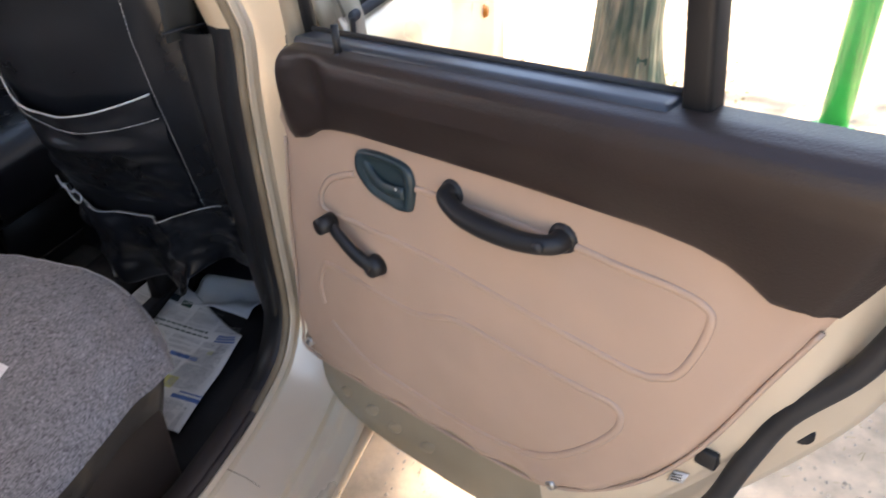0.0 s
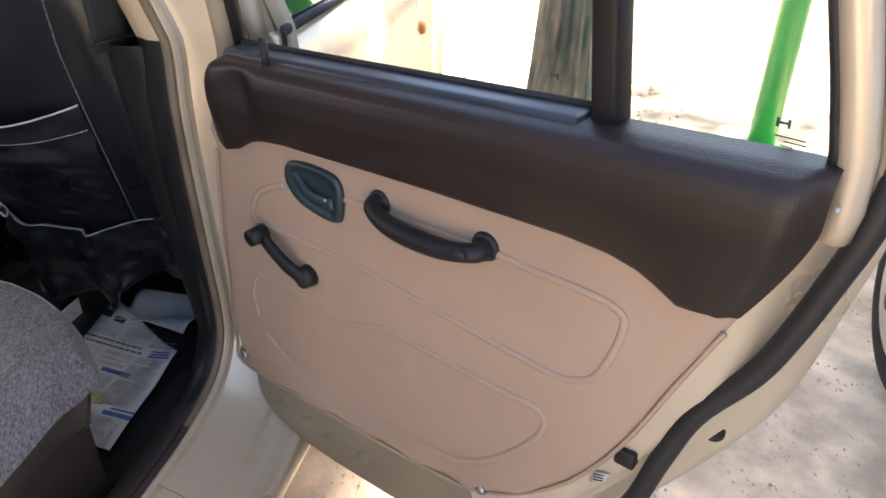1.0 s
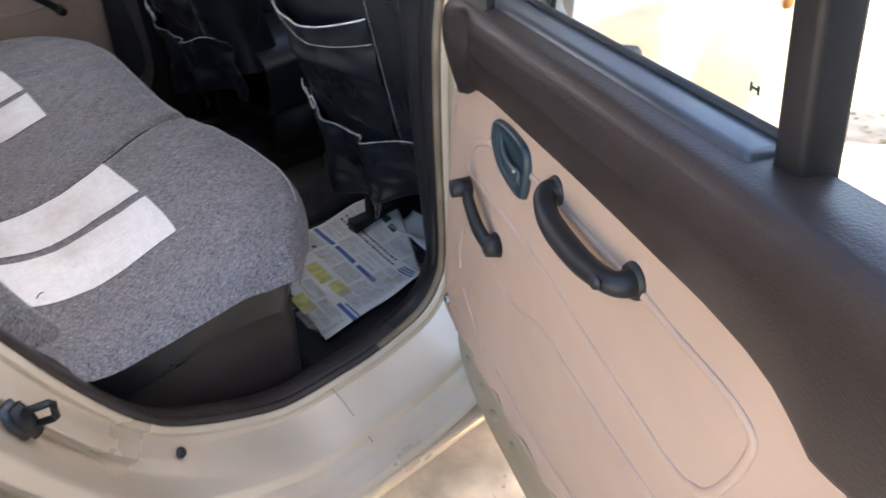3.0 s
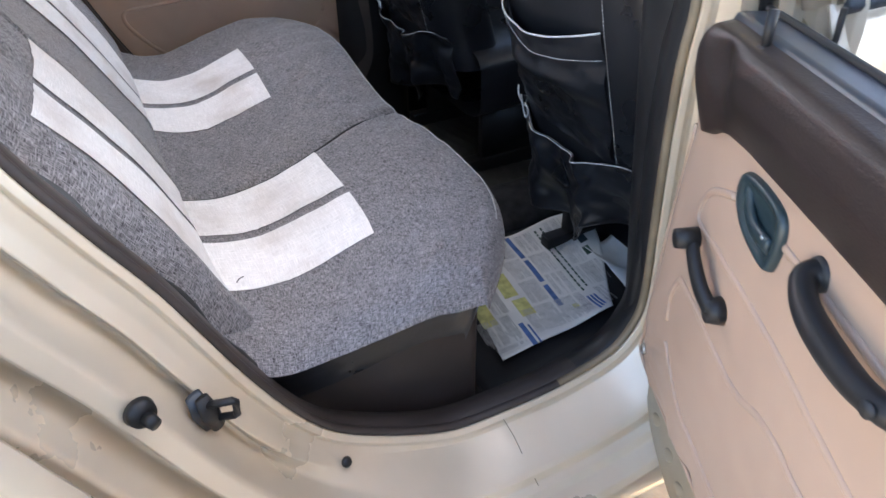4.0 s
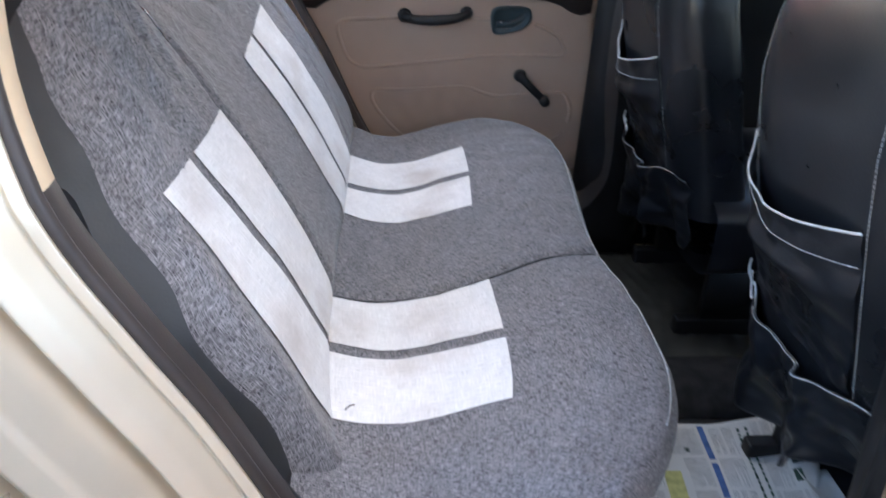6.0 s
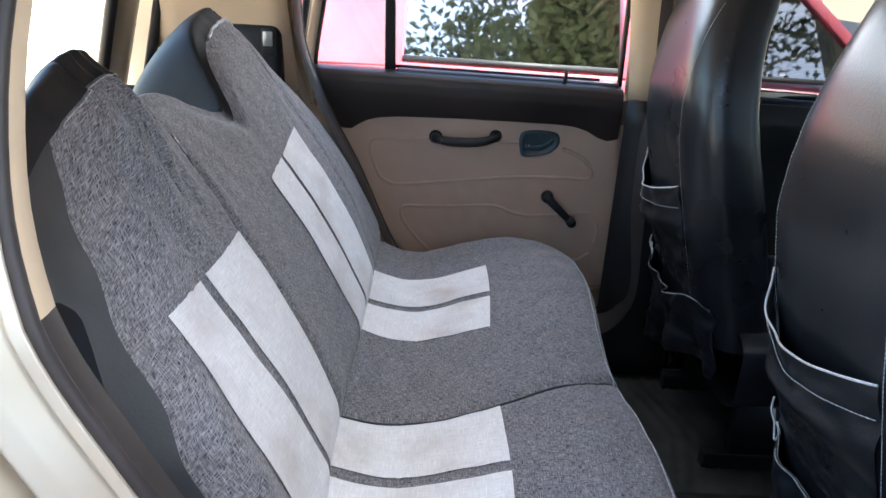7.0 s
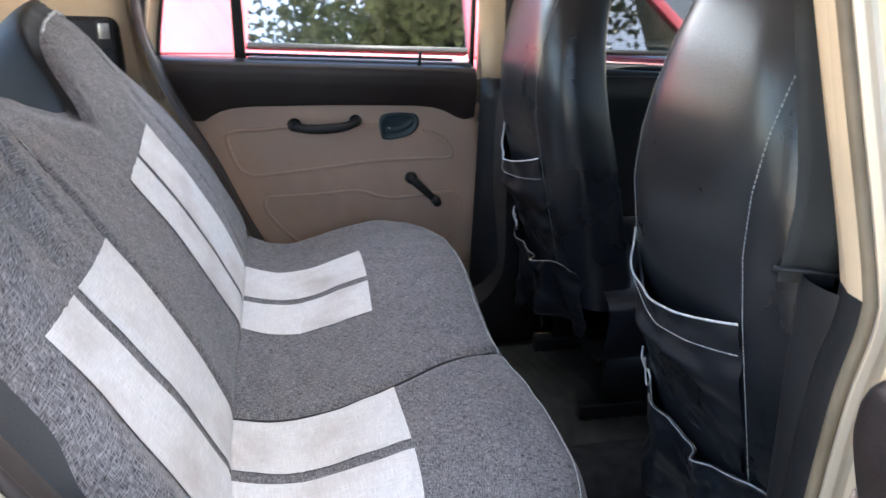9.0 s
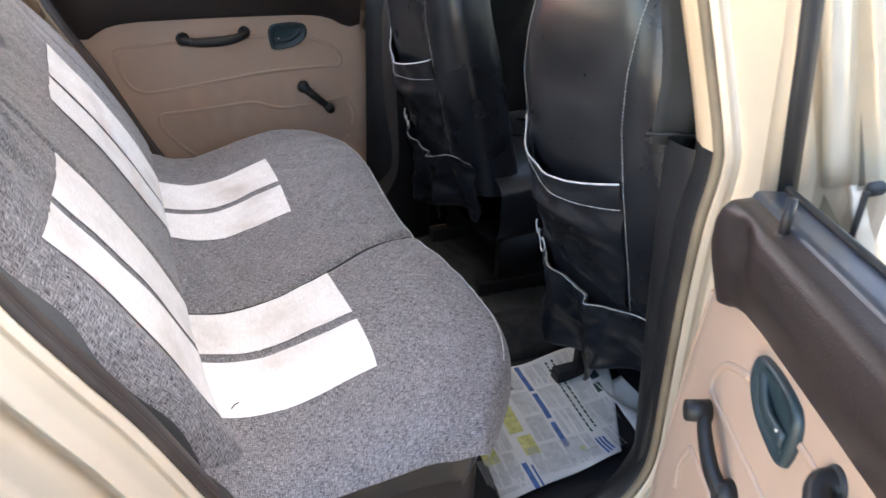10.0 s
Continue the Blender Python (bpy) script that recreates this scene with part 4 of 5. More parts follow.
def back(t, q, d=0.0):
    """The backrest: t 0..1 up the front, 1..1.5 over the top; q across it at the foot."""
    L = back_top(q)
    foot = -0.03 - 0.04 * smoothstep(-0.25, -0.46, q)
    l = foot + (L - foot) * min(1.0, t)
    y = q
    if q < -0.25:
        y = -0.25 + (q + 0.25) * (soft_table(NEAR_END, l) - 0.25) / 0.31
    if q > 0.25:
        y = 0.25 + (q - 0.25) * (soft_table(FAR_END, l) - 0.25) / 0.33
    near, far = 1 - smoothstep(-0.56, -0.470 + 0.050 * smoothstep(0.24, 0.36, l) + 0.05 * smoothstep(0.36, 0.5, l), q), 1 - smoothstep(0.58, 0.46, q)
    seam = 0.010 * math.exp(-((q + 0.186) / 0.008) ** 2) + 0.004 * math.exp(-((q - 0.345) / 0.006) ** 2)
    up = max(0.0, min(1.0, l / 0.5))
    w = 0.029 * math.sin(math.pi * min(0.56, 0.98 * up)) + 0.007 * math.cos((q + 0.29) * 10.5) * min(1, 3 * up)
    w -= 0.026 * (1 - smoothstep(foot, foot + 0.075, l)) ** 1.4
    w += 0.003 * noise.noise((l * 10, q * 9, 3)) + 0.0022 * noise.noise((l * 18, q * 30, 8)) * smoothstep(0.15, 0.45, l)
    gather = smoothstep(0.30, 0.45, l) * smoothstep(-0.19, -0.24, q)
    w += gather * (0.014 * noise.noise((l * 5, q * 21 + l * 9, 5)) + 0.005 * noise.noise((l * 9, q * 52, 9)))
    w += 0.018 * smoothstep(0.34, 0.48, l) * math.exp(-((q + 0.34) / 0.10) ** 2) - 0.010 * smoothstep(0.36, 0.48, l) * smoothstep(-0.20, -0.175, q) * smoothstep(0.07, 0.0, q)
    w += -0.075 * near ** 2 - 0.035 * far ** 2 * (0.3 + 0.7 * smoothstep(0.15, 0.40, l)) - seam - 0.022 * smoothstep(0.86, 1.0, min(1, t)) ** 2 + d
    w += 0.016 * math.exp(-((q + 0.495) / 0.04) ** 2) * smoothstep(0.33, 0.20, l)
    if t > 1:
        a = (t - 1) / 0.5 * math.pi * 0.9
        deep = 0.060 + 0.03 * smoothstep(0.05, 0.15, q)
        l, w = L + 0.022 * math.sin(a) - 0.03 * (1 - math.cos(a)), w - deep * (1 - math.cos(a))
    return Vector((BX + BDX * l + 0.849 * w, y, BZ + BDZ * l + 0.528 * w))


def back_l(l, q, d=0.0):
    """A point of the backrest at the height l up its slope."""
    foot = -0.03 - 0.04 * smoothstep(-0.25, -0.46, q)
    return back((l - foot) / (back_top(q) - foot), q, d)


def cloth_end(t):
    """Where the cloth gives way to the black end, across the backrest."""
    return soft_table([(0, -0.535), (0.1, -0.530), (0.2, -0.523), (0.29, -0.521), (0.40, -0.524), (0.5, -0.524), (0.7, -0.512), (0.86, -0.496), (0.95, -0.466), (1.0, -0.440)], t)


part("backrest", surf(lambda u, v: back(u * 0.97, cloth_end(u * 0.97) + (0.58 - cloth_end(u * 0.97)) * v), 90, 220), CLOTH, seat, "grey melange cloth backrest cover with head bumps")
part("near_head_cap", surf(lambda u, v: back(0.950 + 0.55 * u, -0.56 + 0.372 * v, 0.003), 24, 90), CAP, seat, "glossy black leatherette cap of the head bump")
part("middle_roll", surf(lambda u, v: back(0.965 + 0.535 * u, -0.190 + 0.262 * v), 18, 60), CLOTH, seat, "grey cloth roll between the head bumps")
part("far_head_cap", surf(lambda u, v: back(0.962 + 0.538 * u, 0.068 + 0.512 * v, 0.002), 20, 110), CAP, seat, "glossy black leatherette side of the head bump")
part("near_cap_fold", tube([back_l(0.405 + 0.0045 * k, -0.192 - 0.0004 * k, 0.002) for k in range(11)], 0.0035, 8, flat=0.6, taper=lambda q: 0.3 + 0.9 * math.sin(math.pi * min(1, 0.15 + 0.7 * q))), LEATHER, seat)
fray = random.Random(12)
part("frayed_edge", tube([back(0.958, 0.16 + 0.0050 * k, 0.003) + Vector((0, 0, fray.uniform(-0.003, 0.003))) for k in range(45)], 0.0022, 5), PIPING, seat, "frayed pale cloth edge")
part("cap_stitching", tube([back(0.945, -0.45 + 0.0070 * k, 0.004) for k in range(34)], 0.0008, 5), THREAD, seat)


def side_panel(u, v):
    """Dull black end of the backrest, folded round from the cloth and gathered at its foot."""
    t = 0.08 + 0.92 * v
    if u < 0.25:
        return back(t, cloth_end(t) + (-0.56 - cloth_end(t)) * u / 0.25, 0.0015)
    u = (u - 0.25) / 0.75
    p = back(t, -0.56, 0.0015)
    g = smoothstep(0.35, 0.05, v)
    crease = g * (0.006 * noise.noise((u * 7, v * 26, 2)) + 0.004 * math.sin(60 * v + 5 * u))
    return p + Vector((-0.27 * u + 0.5 * crease, -0.012 * math.sin(math.pi * min(1, 1.3 * u)) + 0.006 * u + crease, -0.085 * u))


part("backrest_side", surf(side_panel, 20, 70), SLATE, seat, "dull black leatherette end of the backrest")
part("far_backrest_side", surf(lambda u, v: back(v, 0.58) + Vector((-0.10 * u, -0.004 * u, -0.04 * u)), 4, 30), LEATHER, seat)
part("backrest_board", prism([(BX - 0.05, 0.50), (BX - 0.06, 0.62), (-0.995, 0.90), (-1.08, 0.90), (-0.88, 0.50)], lambda a, b, d: (a, -0.55 + d, b), 1.09), LEATHER, seat, bevel=0.02)

# pale stripes: on the cushion from the fold to mid depth, on the backrest two thirds up
STRIPES = (((-0.306, -0.426), (-0.293, -0.409)), ((-0.166, -0.285), (-0.132, -0.272)), ((0.088, 0.188), (0.109, 0.230)), ((0.207, 0.340), (0.250, 0.383)))
for (r0, r1), (f0, f1) in STRIPES:
    part("cushion_stripe", surf(lambda u, v: cush_n(0.02 + 0.580 * u, (r0 + (r1 - r0) * v) + ((f0 + (f1 - f0) * v) - (r0 + (r1 - r0) * v)) * smoothstep(0.0, 1.0, u * 0.9 + 0.05), 0.0018), 44, 12), PALE, seat, "pale grey cloth stripe")
BSTRIPES = (((-0.312, -0.432), (-0.378, -0.474), (0.311, 0.312)), ((-0.187, -0.300), (-0.190, -0.358), (0.311, 0.311)), ((0.055, 0.152), (0.036, 0.120), (0.317, 0.327)), ((0.163, 0.283), (0.131, 0.247), (0.328, 0.349)))
for k, ((r0, r1), (f0, f1), (h0, h1)) in enumerate(BSTRIPES):
    def strip_pt(u, v):
        y = (r0 + (r1 - r0) * v) + ((f0 + (f1 - f0) * v) - (r0 + (r1 - r0) * v)) * u
        ragged = 0.003 * noise.noise((y * 90, k, 0)) * u
        return back_l(-0.01 + (h0 + (h1 - h0) * v + 0.01) * u + ragged, y, 0.0020)

    part("backrest_stripe", surf(strip_pt, 40, 14), PALE, seat, "pale grey cloth stripe")


def seam_on_cushion(u):
    s = 0.02 + 1.1 * u
    return cush_n(min(s, 1.3), soft_table(SEAM, s) + 0.002, 0.0006)


part("cushion_seam", tube([seam_on_cushion(k / 60) for k in range(61)], 0.0022, 6), RUBBER, seat)
part("backrest_seam", tube([back_l(0.0 + 0.43 * k / 40, -0.186, 0.002) for k in range(41)], 0.0022, 6), RUBBER, seat)
part("cushion_piping", tube([cush(1.13, -0.46 + 0.96 * k / 80) + Vector((0.0005, 0, 0.0005)) for k in range(81)], 0.0009, 6), THREAD, seat, "pale edging along the cushion front")
part("loose_thread", tube(smooth_line([(-0.752, -0.408, 0.590), (-0.747, -0.402, 0.5905), (-0.741, -0.398, 0.589)], 5), 0.0008, 5), RUBBER, seat)


def tuck(u, v):
    """End of the cover, folded over on itself where it is tucked in behind the cushion."""
    p = Vector((-0.850, -0.566, 0.690)).lerp(Vector((-0.765, -0.560, 0.560)), u)
    roll = 0.011 * math.sin(math.pi * u) ** 0.7
    a = 2 * math.pi * v
    g = 0.003 * noise.noise((u * 6, math.cos(a), math.sin(a)))
    return p + Vector(((1.6 * roll + g) * math.cos(a), (0.8 * roll + g) * math.sin(a) - 0.3 * roll, 0.6 * roll * math.cos(a + 0.6)))


part("tucked_cover", surf(tuck, 30, 16, closed_v=True), SLATE, seat, "black cover tucked in at the fold")

# far seat belt
sb = thing("rear_seat_belt", "charcoal seat belt with steel tongue by the far pillar", "seat belt")
line = smooth_line([(-1.06, 0.53, 1.30), (-1.055, 0.55, 1.12), (-1.04, 0.56, 1.0), (-1.02, 0.565, 0.9)], 6)
part("webbing", surf(lambda u, v: line[round(u * (len(line) - 1))] + Vector((0.048 * (v - 0.5), -0.004 * math.sin(9 * u), 0)), len(line) - 1, 4), BELT, sb, solid=0.002)
part("retractor_cover", box(-1.13, -1.01, 0.54, 0.60, 0.86, 1.06), BLACK, sb, bevel=0.02)
tongue = part("tongue", box(-1.045, -1.015, 0.520, 0.528, 1.00, 1.055), BLACK, sb, "black belt tongue", bevel=0.003)
part("tongue_plate", box(-1.040, -1.020, 0.514, 0.519, 1.02, 1.05), CHROME, tongue, "steel plate", bevel=0.002)

# ---- front seats ----


def make_front_seat(yc, s, label):
    """A high-backed front seat seen from behind. s: 1 when its door is at -y."""
    ob = thing("bucket_seat", label, "car seat", group="front seats")

    def width(z):
        return lerp_table([(0.40, 0.185), (0.62, 0.195), (0.85, 0.200), (0.95, 0.192), (1.05, 0.168), (1.12, 0.148), (1.20, 0.128), (1.28, 0.115), (1.36, 0.095), (1.40, 0.06)], z)

    def rear(z):
        return lerp_table([(0.40, -0.10), (0.55, -0.145), (0.64, -0.168), (0.85, -0.222), (0.93, -0.240), (1.0, -0.247), (1.06, -0.244), (1.12, -0.235), (1.18, -0.219), (1.30, -0.178), (1.40, -0.14)], z)

    def shape(u, v):
        z = 0.55 + 0.85 * v
        a = 2 * math.pi * u
        w = width(z)
        c, q = math.cos(a), math.sin(a)
        e = 0.55
        cy = math.copysign(abs(c) ** e, c)
        cx = math.copysign(abs(q) ** e, q)
        depth = lerp_table([(0.55, 0.075), (0.9, 0.07), (1.1, 0.06), (1.3, 0.055), (1.40, 0.02)], z)
        crease = 0.002 * noise.noise((z * 14, a * 3, yc))
        return Vector((rear(z) + depth + (depth + crease) * cx + 0.015 * abs(c) ** 3, yc + w * cy, z))

    part("backrest", surf(shape, 72, 48, closed_u=True), LEATHER, ob, "black leatherette seat back")

    def face(y, z, d=0.003):
        """A point on the rear face."""
        w = width(z)
        k = min(0.999, abs((y - yc) / w))
        c = k ** (1 / 0.55)
        q = math.sqrt(max(0, 1 - c * c)) ** 0.55
        depth = lerp_table([(0.55, 0.075), (0.9, 0.07), (1.1, 0.06), (1.3, 0.055), (1.40, 0.02)], z)
        return Vector((rear(z) + depth - depth * q + 0.015 * abs(c) ** 3 - d, y, z))

    zs = [0.63 + 0.012 * k for k in range(46)]
    part("inner_stitching", stitches([face(yc + s * min(0.165, 0.90 * width(z)), z) for z in zs], 0.00055, 0.004, 0.0015), THREAD, ob, "pale stitched seam")
    part("outer_stitching", stitches([face(yc - s * min(0.121, 0.90 * width(z)), z) for z in zs], 0.00055, 0.004, 0.0015), THREAD, ob, "pale stitched seam")

    # pocket: its mouth sags open, deepest towards the middle of the car
    y0, y1 = yc + s * 0.172, yc - s * 0.116
    n = 40

    def mouth(f, k):
        """Height of the mouth (k 0) and of the stitched line below it (k 1), which meet at the inner end."""
        sag = 0.050 * math.sin(math.pi * min(1, f ** 0.62)) ** 0.9
        return 0.852 - sag - 0.004 * f - k * (0.006 + 0.034 * f ** 0.7)

    def pocket(u, v):
        y = y0 + (y1 - y0) * u
        z = mouth(u, 0) * (1 - v) + 0.632 * v
        p = face(y, max(0.6, z), 0.004)
        open_ = 0.024 * math.sin(math.pi * u) * (1 - v) ** 1.5
        slump = 0.020 * math.sin(math.pi * u) * math.sin(math.pi * min(1, v * 1.1)) * (1 - v)
        rib = 0.010 * math.exp(-((v - 0.34 - 0.25 * (u - 0.5) ** 2) / 0.09) ** 2) * smoothstep(0.05, 0.3, u) * smoothstep(0.95, 0.7, u)
        crumple = 0.007 * noise.noise((u * 5, v * 7, yc)) + 0.004 * noise.noise((u * 11, v * 15, yc + 3)) * smoothstep(0.3, 0.9, v)
        return p + Vector((-open_ - slump - rib - crumple, 0, 0))

    pk = part("back_pocket", surf(pocket, 48, 40), LEATHER, ob, "sagging black leatherette pocket")
    part("pocket_piping", tube([pocket(k / n, 0) + Vector((-0.002, 0, 0.001)) for k in range(n + 1)], 0.0016, 8), PIPING, pk, "white pocket piping")

    def stitch(f):
        v = (mouth(f, 0) - mouth(f, 1)) / (mouth(f, 0) - 0.632)
        return pocket(f, v) + Vector((-0.002, 0, 0))

    part("pocket_stitching", stitches([stitch(k / n) for k in range(n + 1)], 0.0009, 0.005, 0.0015), THREAD, pk, "pale pocket stitching")

    # loose skirt hanging below, longer and pulled out towards the middle of the car
    def hang(u, v):
        y = yc + s * 0.192 - s * 0.372 * u
        top = 0.618 + 0.020 * smoothstep(0.4, 1.0, u) - 0.018 * math.sin(math.pi * u) ** 2 + 0.004 * math.sin(u * 17)
        low = 0.440 + 0.050 * smoothstep(0.35, 0.85, u) + 0.010 * math.sin(u * 11 + yc) - 0.035 * math.exp(-((u - 0.52) / 0.09) ** 2)
        z = top + (low - top) * v
        wave = 0.026 * math.sin(u * 15 + 1.3 * v) * v + 0.010 * math.sin(u * 31 + 2 * v) * v + 0.012 * noise.noise((u * 6, v * 4, yc)) + 0.005 * noise.noise((u * 16, v * 9, yc))
        pinch = -0.016 * math.exp(-((u - 0.62 - 0.05 * v) / 0.035) ** 2) * (1 - v) ** 0.5
        return Vector((face(max(yc - 0.185, min(yc + 0.185, y)), 0.645, 0.006).x + 0.035 * v + wave + pinch, y + 0.008 * math.sin(9 * v + 5 * u) * v, z))

    part("loose_skirt", surf(hang, 72, 24), LEATHER, ob, "loose wrinkled black cover skirt", solid=0.002)
    part("skirt_edge", tube([hang(0.22 + 0.70 * k / n, 0.01) + Vector((-0.003, 0, 0.001)) for k in range(n + 1)], 0.0009, 6), THREAD, ob, "pale stitched edge where the skirt begins")
    lp = hang(0.10, 0.03)
    part("tie_cord", tube(smooth_line([lp, lp + Vector((-0.008, -0.010, 0.012)), lp + Vector((-0.010, -0.024, 0.002)), lp + Vector((-0.008, -0.014, -0.014)), lp + Vector((-0.002, 0.004, -0.008)), lp + Vector((-0.004, 0.012, 0.02))], 6), 0.0016, 6), PIPING, ob, "loose white tie cord")
    part("tie_cord", tube(smooth_line([lp + Vector((0, 0.008, 0.0)), lp + Vector((-0.006, 0.016, 0.020)), lp + Vector((-0.004, 0.022, 0.034)), lp + Vector((-0.010, 0.010, 0.020)), lp + Vector((-0.006, -0.004, 0.004))], 6), 0.0014, 6), PIPING, ob)
    tg = hang(0.16, 0.95)
    part("cover_tag", box(tg.x - 0.003, tg.x - 0.001, tg.y - 0.004, tg.y + 0.004, tg.z - 0.028, tg.z), PIPING, ob, "small white tag")
    part("cushion", surf(lambda u, v: (-0.09 + 0.52 * v, yc + 0.235 * math.copysign(abs(math.cos(2 * math.pi * u)) ** 0.4, math.cos(2 * math.pi * u)), 0.52 + 0.02 * v + 0.085 * math.copysign(abs(math.sin(2 * math.pi * u)) ** 0.4, math.sin(2 * math.pi * u))), 32, 10, closed_u=True), LEATHER, ob)
    hinge = part("recliner_cover", disc((-0.075, yc + s * 0.190, 0.535), (0, s, 0), 0.040, 0.022, 20, 0.030), BLACK, ob, "round black recliner cover")
    part("recliner_lever", tube(smooth_line([(-0.075, yc + s * 0.214, 0.535), (-0.03, yc + s * 0.222, 0.555), (0.04, yc + s * 0.222, 0.575)], 5), 0.008, 8), CHROME, hinge, "worn recliner lever")
    part("belt_buckle", box(-0.065, -0.035, yc + s * 0.225, yc + s * 0.245, 0.50, 0.60), BLACK, ob, "black belt buckle", bevel=0.005)
    for k in (-0.15, 0.15):
        part("seat_rail", box(-0.09, 0.40, yc + k - 0.015, yc + k + 0.015, 0.262, 0.305), BLACK, ob, bevel=0.004)
        part("seat_riser", box(-0.04, 0.34, yc + k - 0.012, yc + k + 0.012, 0.305, 0.45), BLACK, ob)
    return ob


make_front_seat(-0.325, 1, "black leatherette covered front seat with white piped pocket")
make_front_seat(0.345, 1, "black leatherette covered front seat beside the far door")

fb = thing("front_seat_belt", "charcoal seat belt running into the black door pillar trim", "seat belt")
line = [Vector((-0.213 - 0.06 * max(0, k / 12 - 0.2), -0.512 + 0.09 * max(0, k / 12 - 0.2), 0.93 + 0.45 * k / 12)) for k in range(13)]
part("webbing", surf(lambda u, v: line[round(u * 12)] + Vector((0.046 * (v - 0.5), -0.020 * (v - 0.5), 0.002 * math.sin(11 * u))), 12, 4), BELT, fb, "charcoal belt webbing", solid=0.002)
part("belt_mouth", tube([(-0.242, -0.500, 0.943), (-0.213, -0.516, 0.945), (-0.184, -0.530, 0.943)], 0.0028, 8), BLACK, fb, "grey belt slot lip")
part("upper_guide", box(-0.32, -0.25, -0.50, -0.44, 1.20, 1.28), BLACK, fb, "black upper belt guide", bevel=0.012)


def belt_housing(u, v):
    """Rounded black cover that the belt runs down into, keeping close to the pillar."""
    z = 0.30 + 0.64 * v
    a = math.pi * (u - 0.5)
    return (-0.195 - 0.026 * math.cos(a) + 0.02 * (1 - v), -0.548 + 0.040 * math.sin(a) - 0.048 * (1 - v) ** 1.2 + 0.018 * v, z)


part("belt_housing", surf(belt_housing, 14, 16), BLACK, car, "black cover over the belt reel")

# ---- on the floor ----
mat_far = part("floor_mat", surf(lambda u, v: (-0.36 + 0.50 * u, 0.06 + 0.46 * v, 0.268 + 0.004 * noise.noise((u * 4, v * 4, 3)) + 0.003 * (1 if (int(u * 60 + abs(v * 20 - 10) * 0.8) % 4 == 0) else 0)), 60, 30), MATTING, None, solid=0.004)
tagged(mat_far, "grey rubber floor mat with chevron tread", "floor mat")
mat_near = part("floor_mat", surf(lambda u, v: (-0.40 + 0.52 * u, -0.50 + 0.42 * v, 0.266 + 0.010 * smoothstep(0.85, 1, abs(2 * v - 1)) + 0.004 * noise.noise((u * 4, v * 4, 9))), 30, 24), RUBBER, None, solid=0.005)
tagged(mat_near, "black rubber floor mat under the newspaper", "floor mat")

news = thing("newspaper", "printed newspaper sheet laid over the floor mat", "newspaper")


def paper_z(x, y):
    """The sheet lies loosely, lifted at its inner corner and along the right edge."""
    lift = 0.016 * smoothstep(-0.06, 0.05, x + 0.5 * (y + 0.25)) + 0.010 * smoothstep(-0.36, -0.42, y) * smoothstep(-0.2, -0.09, x)
    return 0.282 + 0.006 * noise.noise((x * 7, y * 7, 2)) + 0.0035 * math.sin(9 * x + 4 * y) + lift


def sheet(u, v):
    """u along the near edge, v across the car."""
    a, b, c, e = (-0.343, -0.433), (-0.087, -0.407), (0.062, -0.112), (-0.285, -0.100)
    x = (a[0] * (1 - u) + b[0] * u) * (1 - v) + (e[0] * (1 - u) + c[0] * u) * v
    y = (a[1] * (1 - u) + b[1] * u) * (1 - v) + (e[1] * (1 - u) + c[1] * u) * v
    x += 0.012 * math.sin(math.pi * v) * u ** 3
    return Vector((x, y, paper_z(x, y)))


part("sheet", surf(sheet, 48, 44), PAPER, news, "grey newsprint sheet", solid=0.0008)


def slanted(x, y):
    """Print runs across the car, turned a few degrees."""
    x += 0.085 * (y + 0.10)
    return Vector((x, y, paper_z(x, y) + 0.0013))


def blot(x0, x1, y0, y1, material, name, label=""):
    part(name, surf(lambda u, v: slanted(x0 + (x1 - x0) * u, y0 + (y1 - y0) * v), 6, 10), material, news, label)


for y0, y1 in ((-0.195, -0.112), (-0.277, -0.204), (-0.353, -0.288)):
    blot(-0.150, -0.139, y0, y1, INK_BLUE, "blue_heading", "blue printed heading bar")
blot(-0.249, -0.239, -0.428, -0.366, INK_BLUE, "blue_heading")
blot(-0.234, -0.230, -0.428, -0.375, INK_BLUE, "blue_heading")
for k in range(3):
    blot(-0.086 + 0.008 * k, -0.081 + 0.008 * k, -0.402 + 0.004 * k, -0.352, INK_BLUE, "blue_heading")
blot(-0.238, -0.208, -0.292, -0.222, INK_YELLOW, "yellow_block", "yellow printed advertisement block")
blot(-0.230, -0.200, -0.352, -0.302, INK_YELLOW, "yellow_block")
blot(-0.312, -0.282, -0.350, -0.290, INK_YELLOW, "yellow_block")
blot(-0.125, -0.113, -0.372, -0.360, INK_YELLOW, "yellow_block")
blot(0.010, 0.024, -0.190, -0.140, INK_DARK, "dark_picture", "dark printed picture")
blot(-0.012, 0.006, -0.212, -0.160, TEAL, "dark_picture", "dark teal printed picture")
blot(-0.016, -0.002, -0.246, -0.222, INK_DARK, "dark_picture")
blot(-0.188, -0.178, -0.178, -0.166, INK_DARK, "dark_picture")
rnd = random.Random(8)
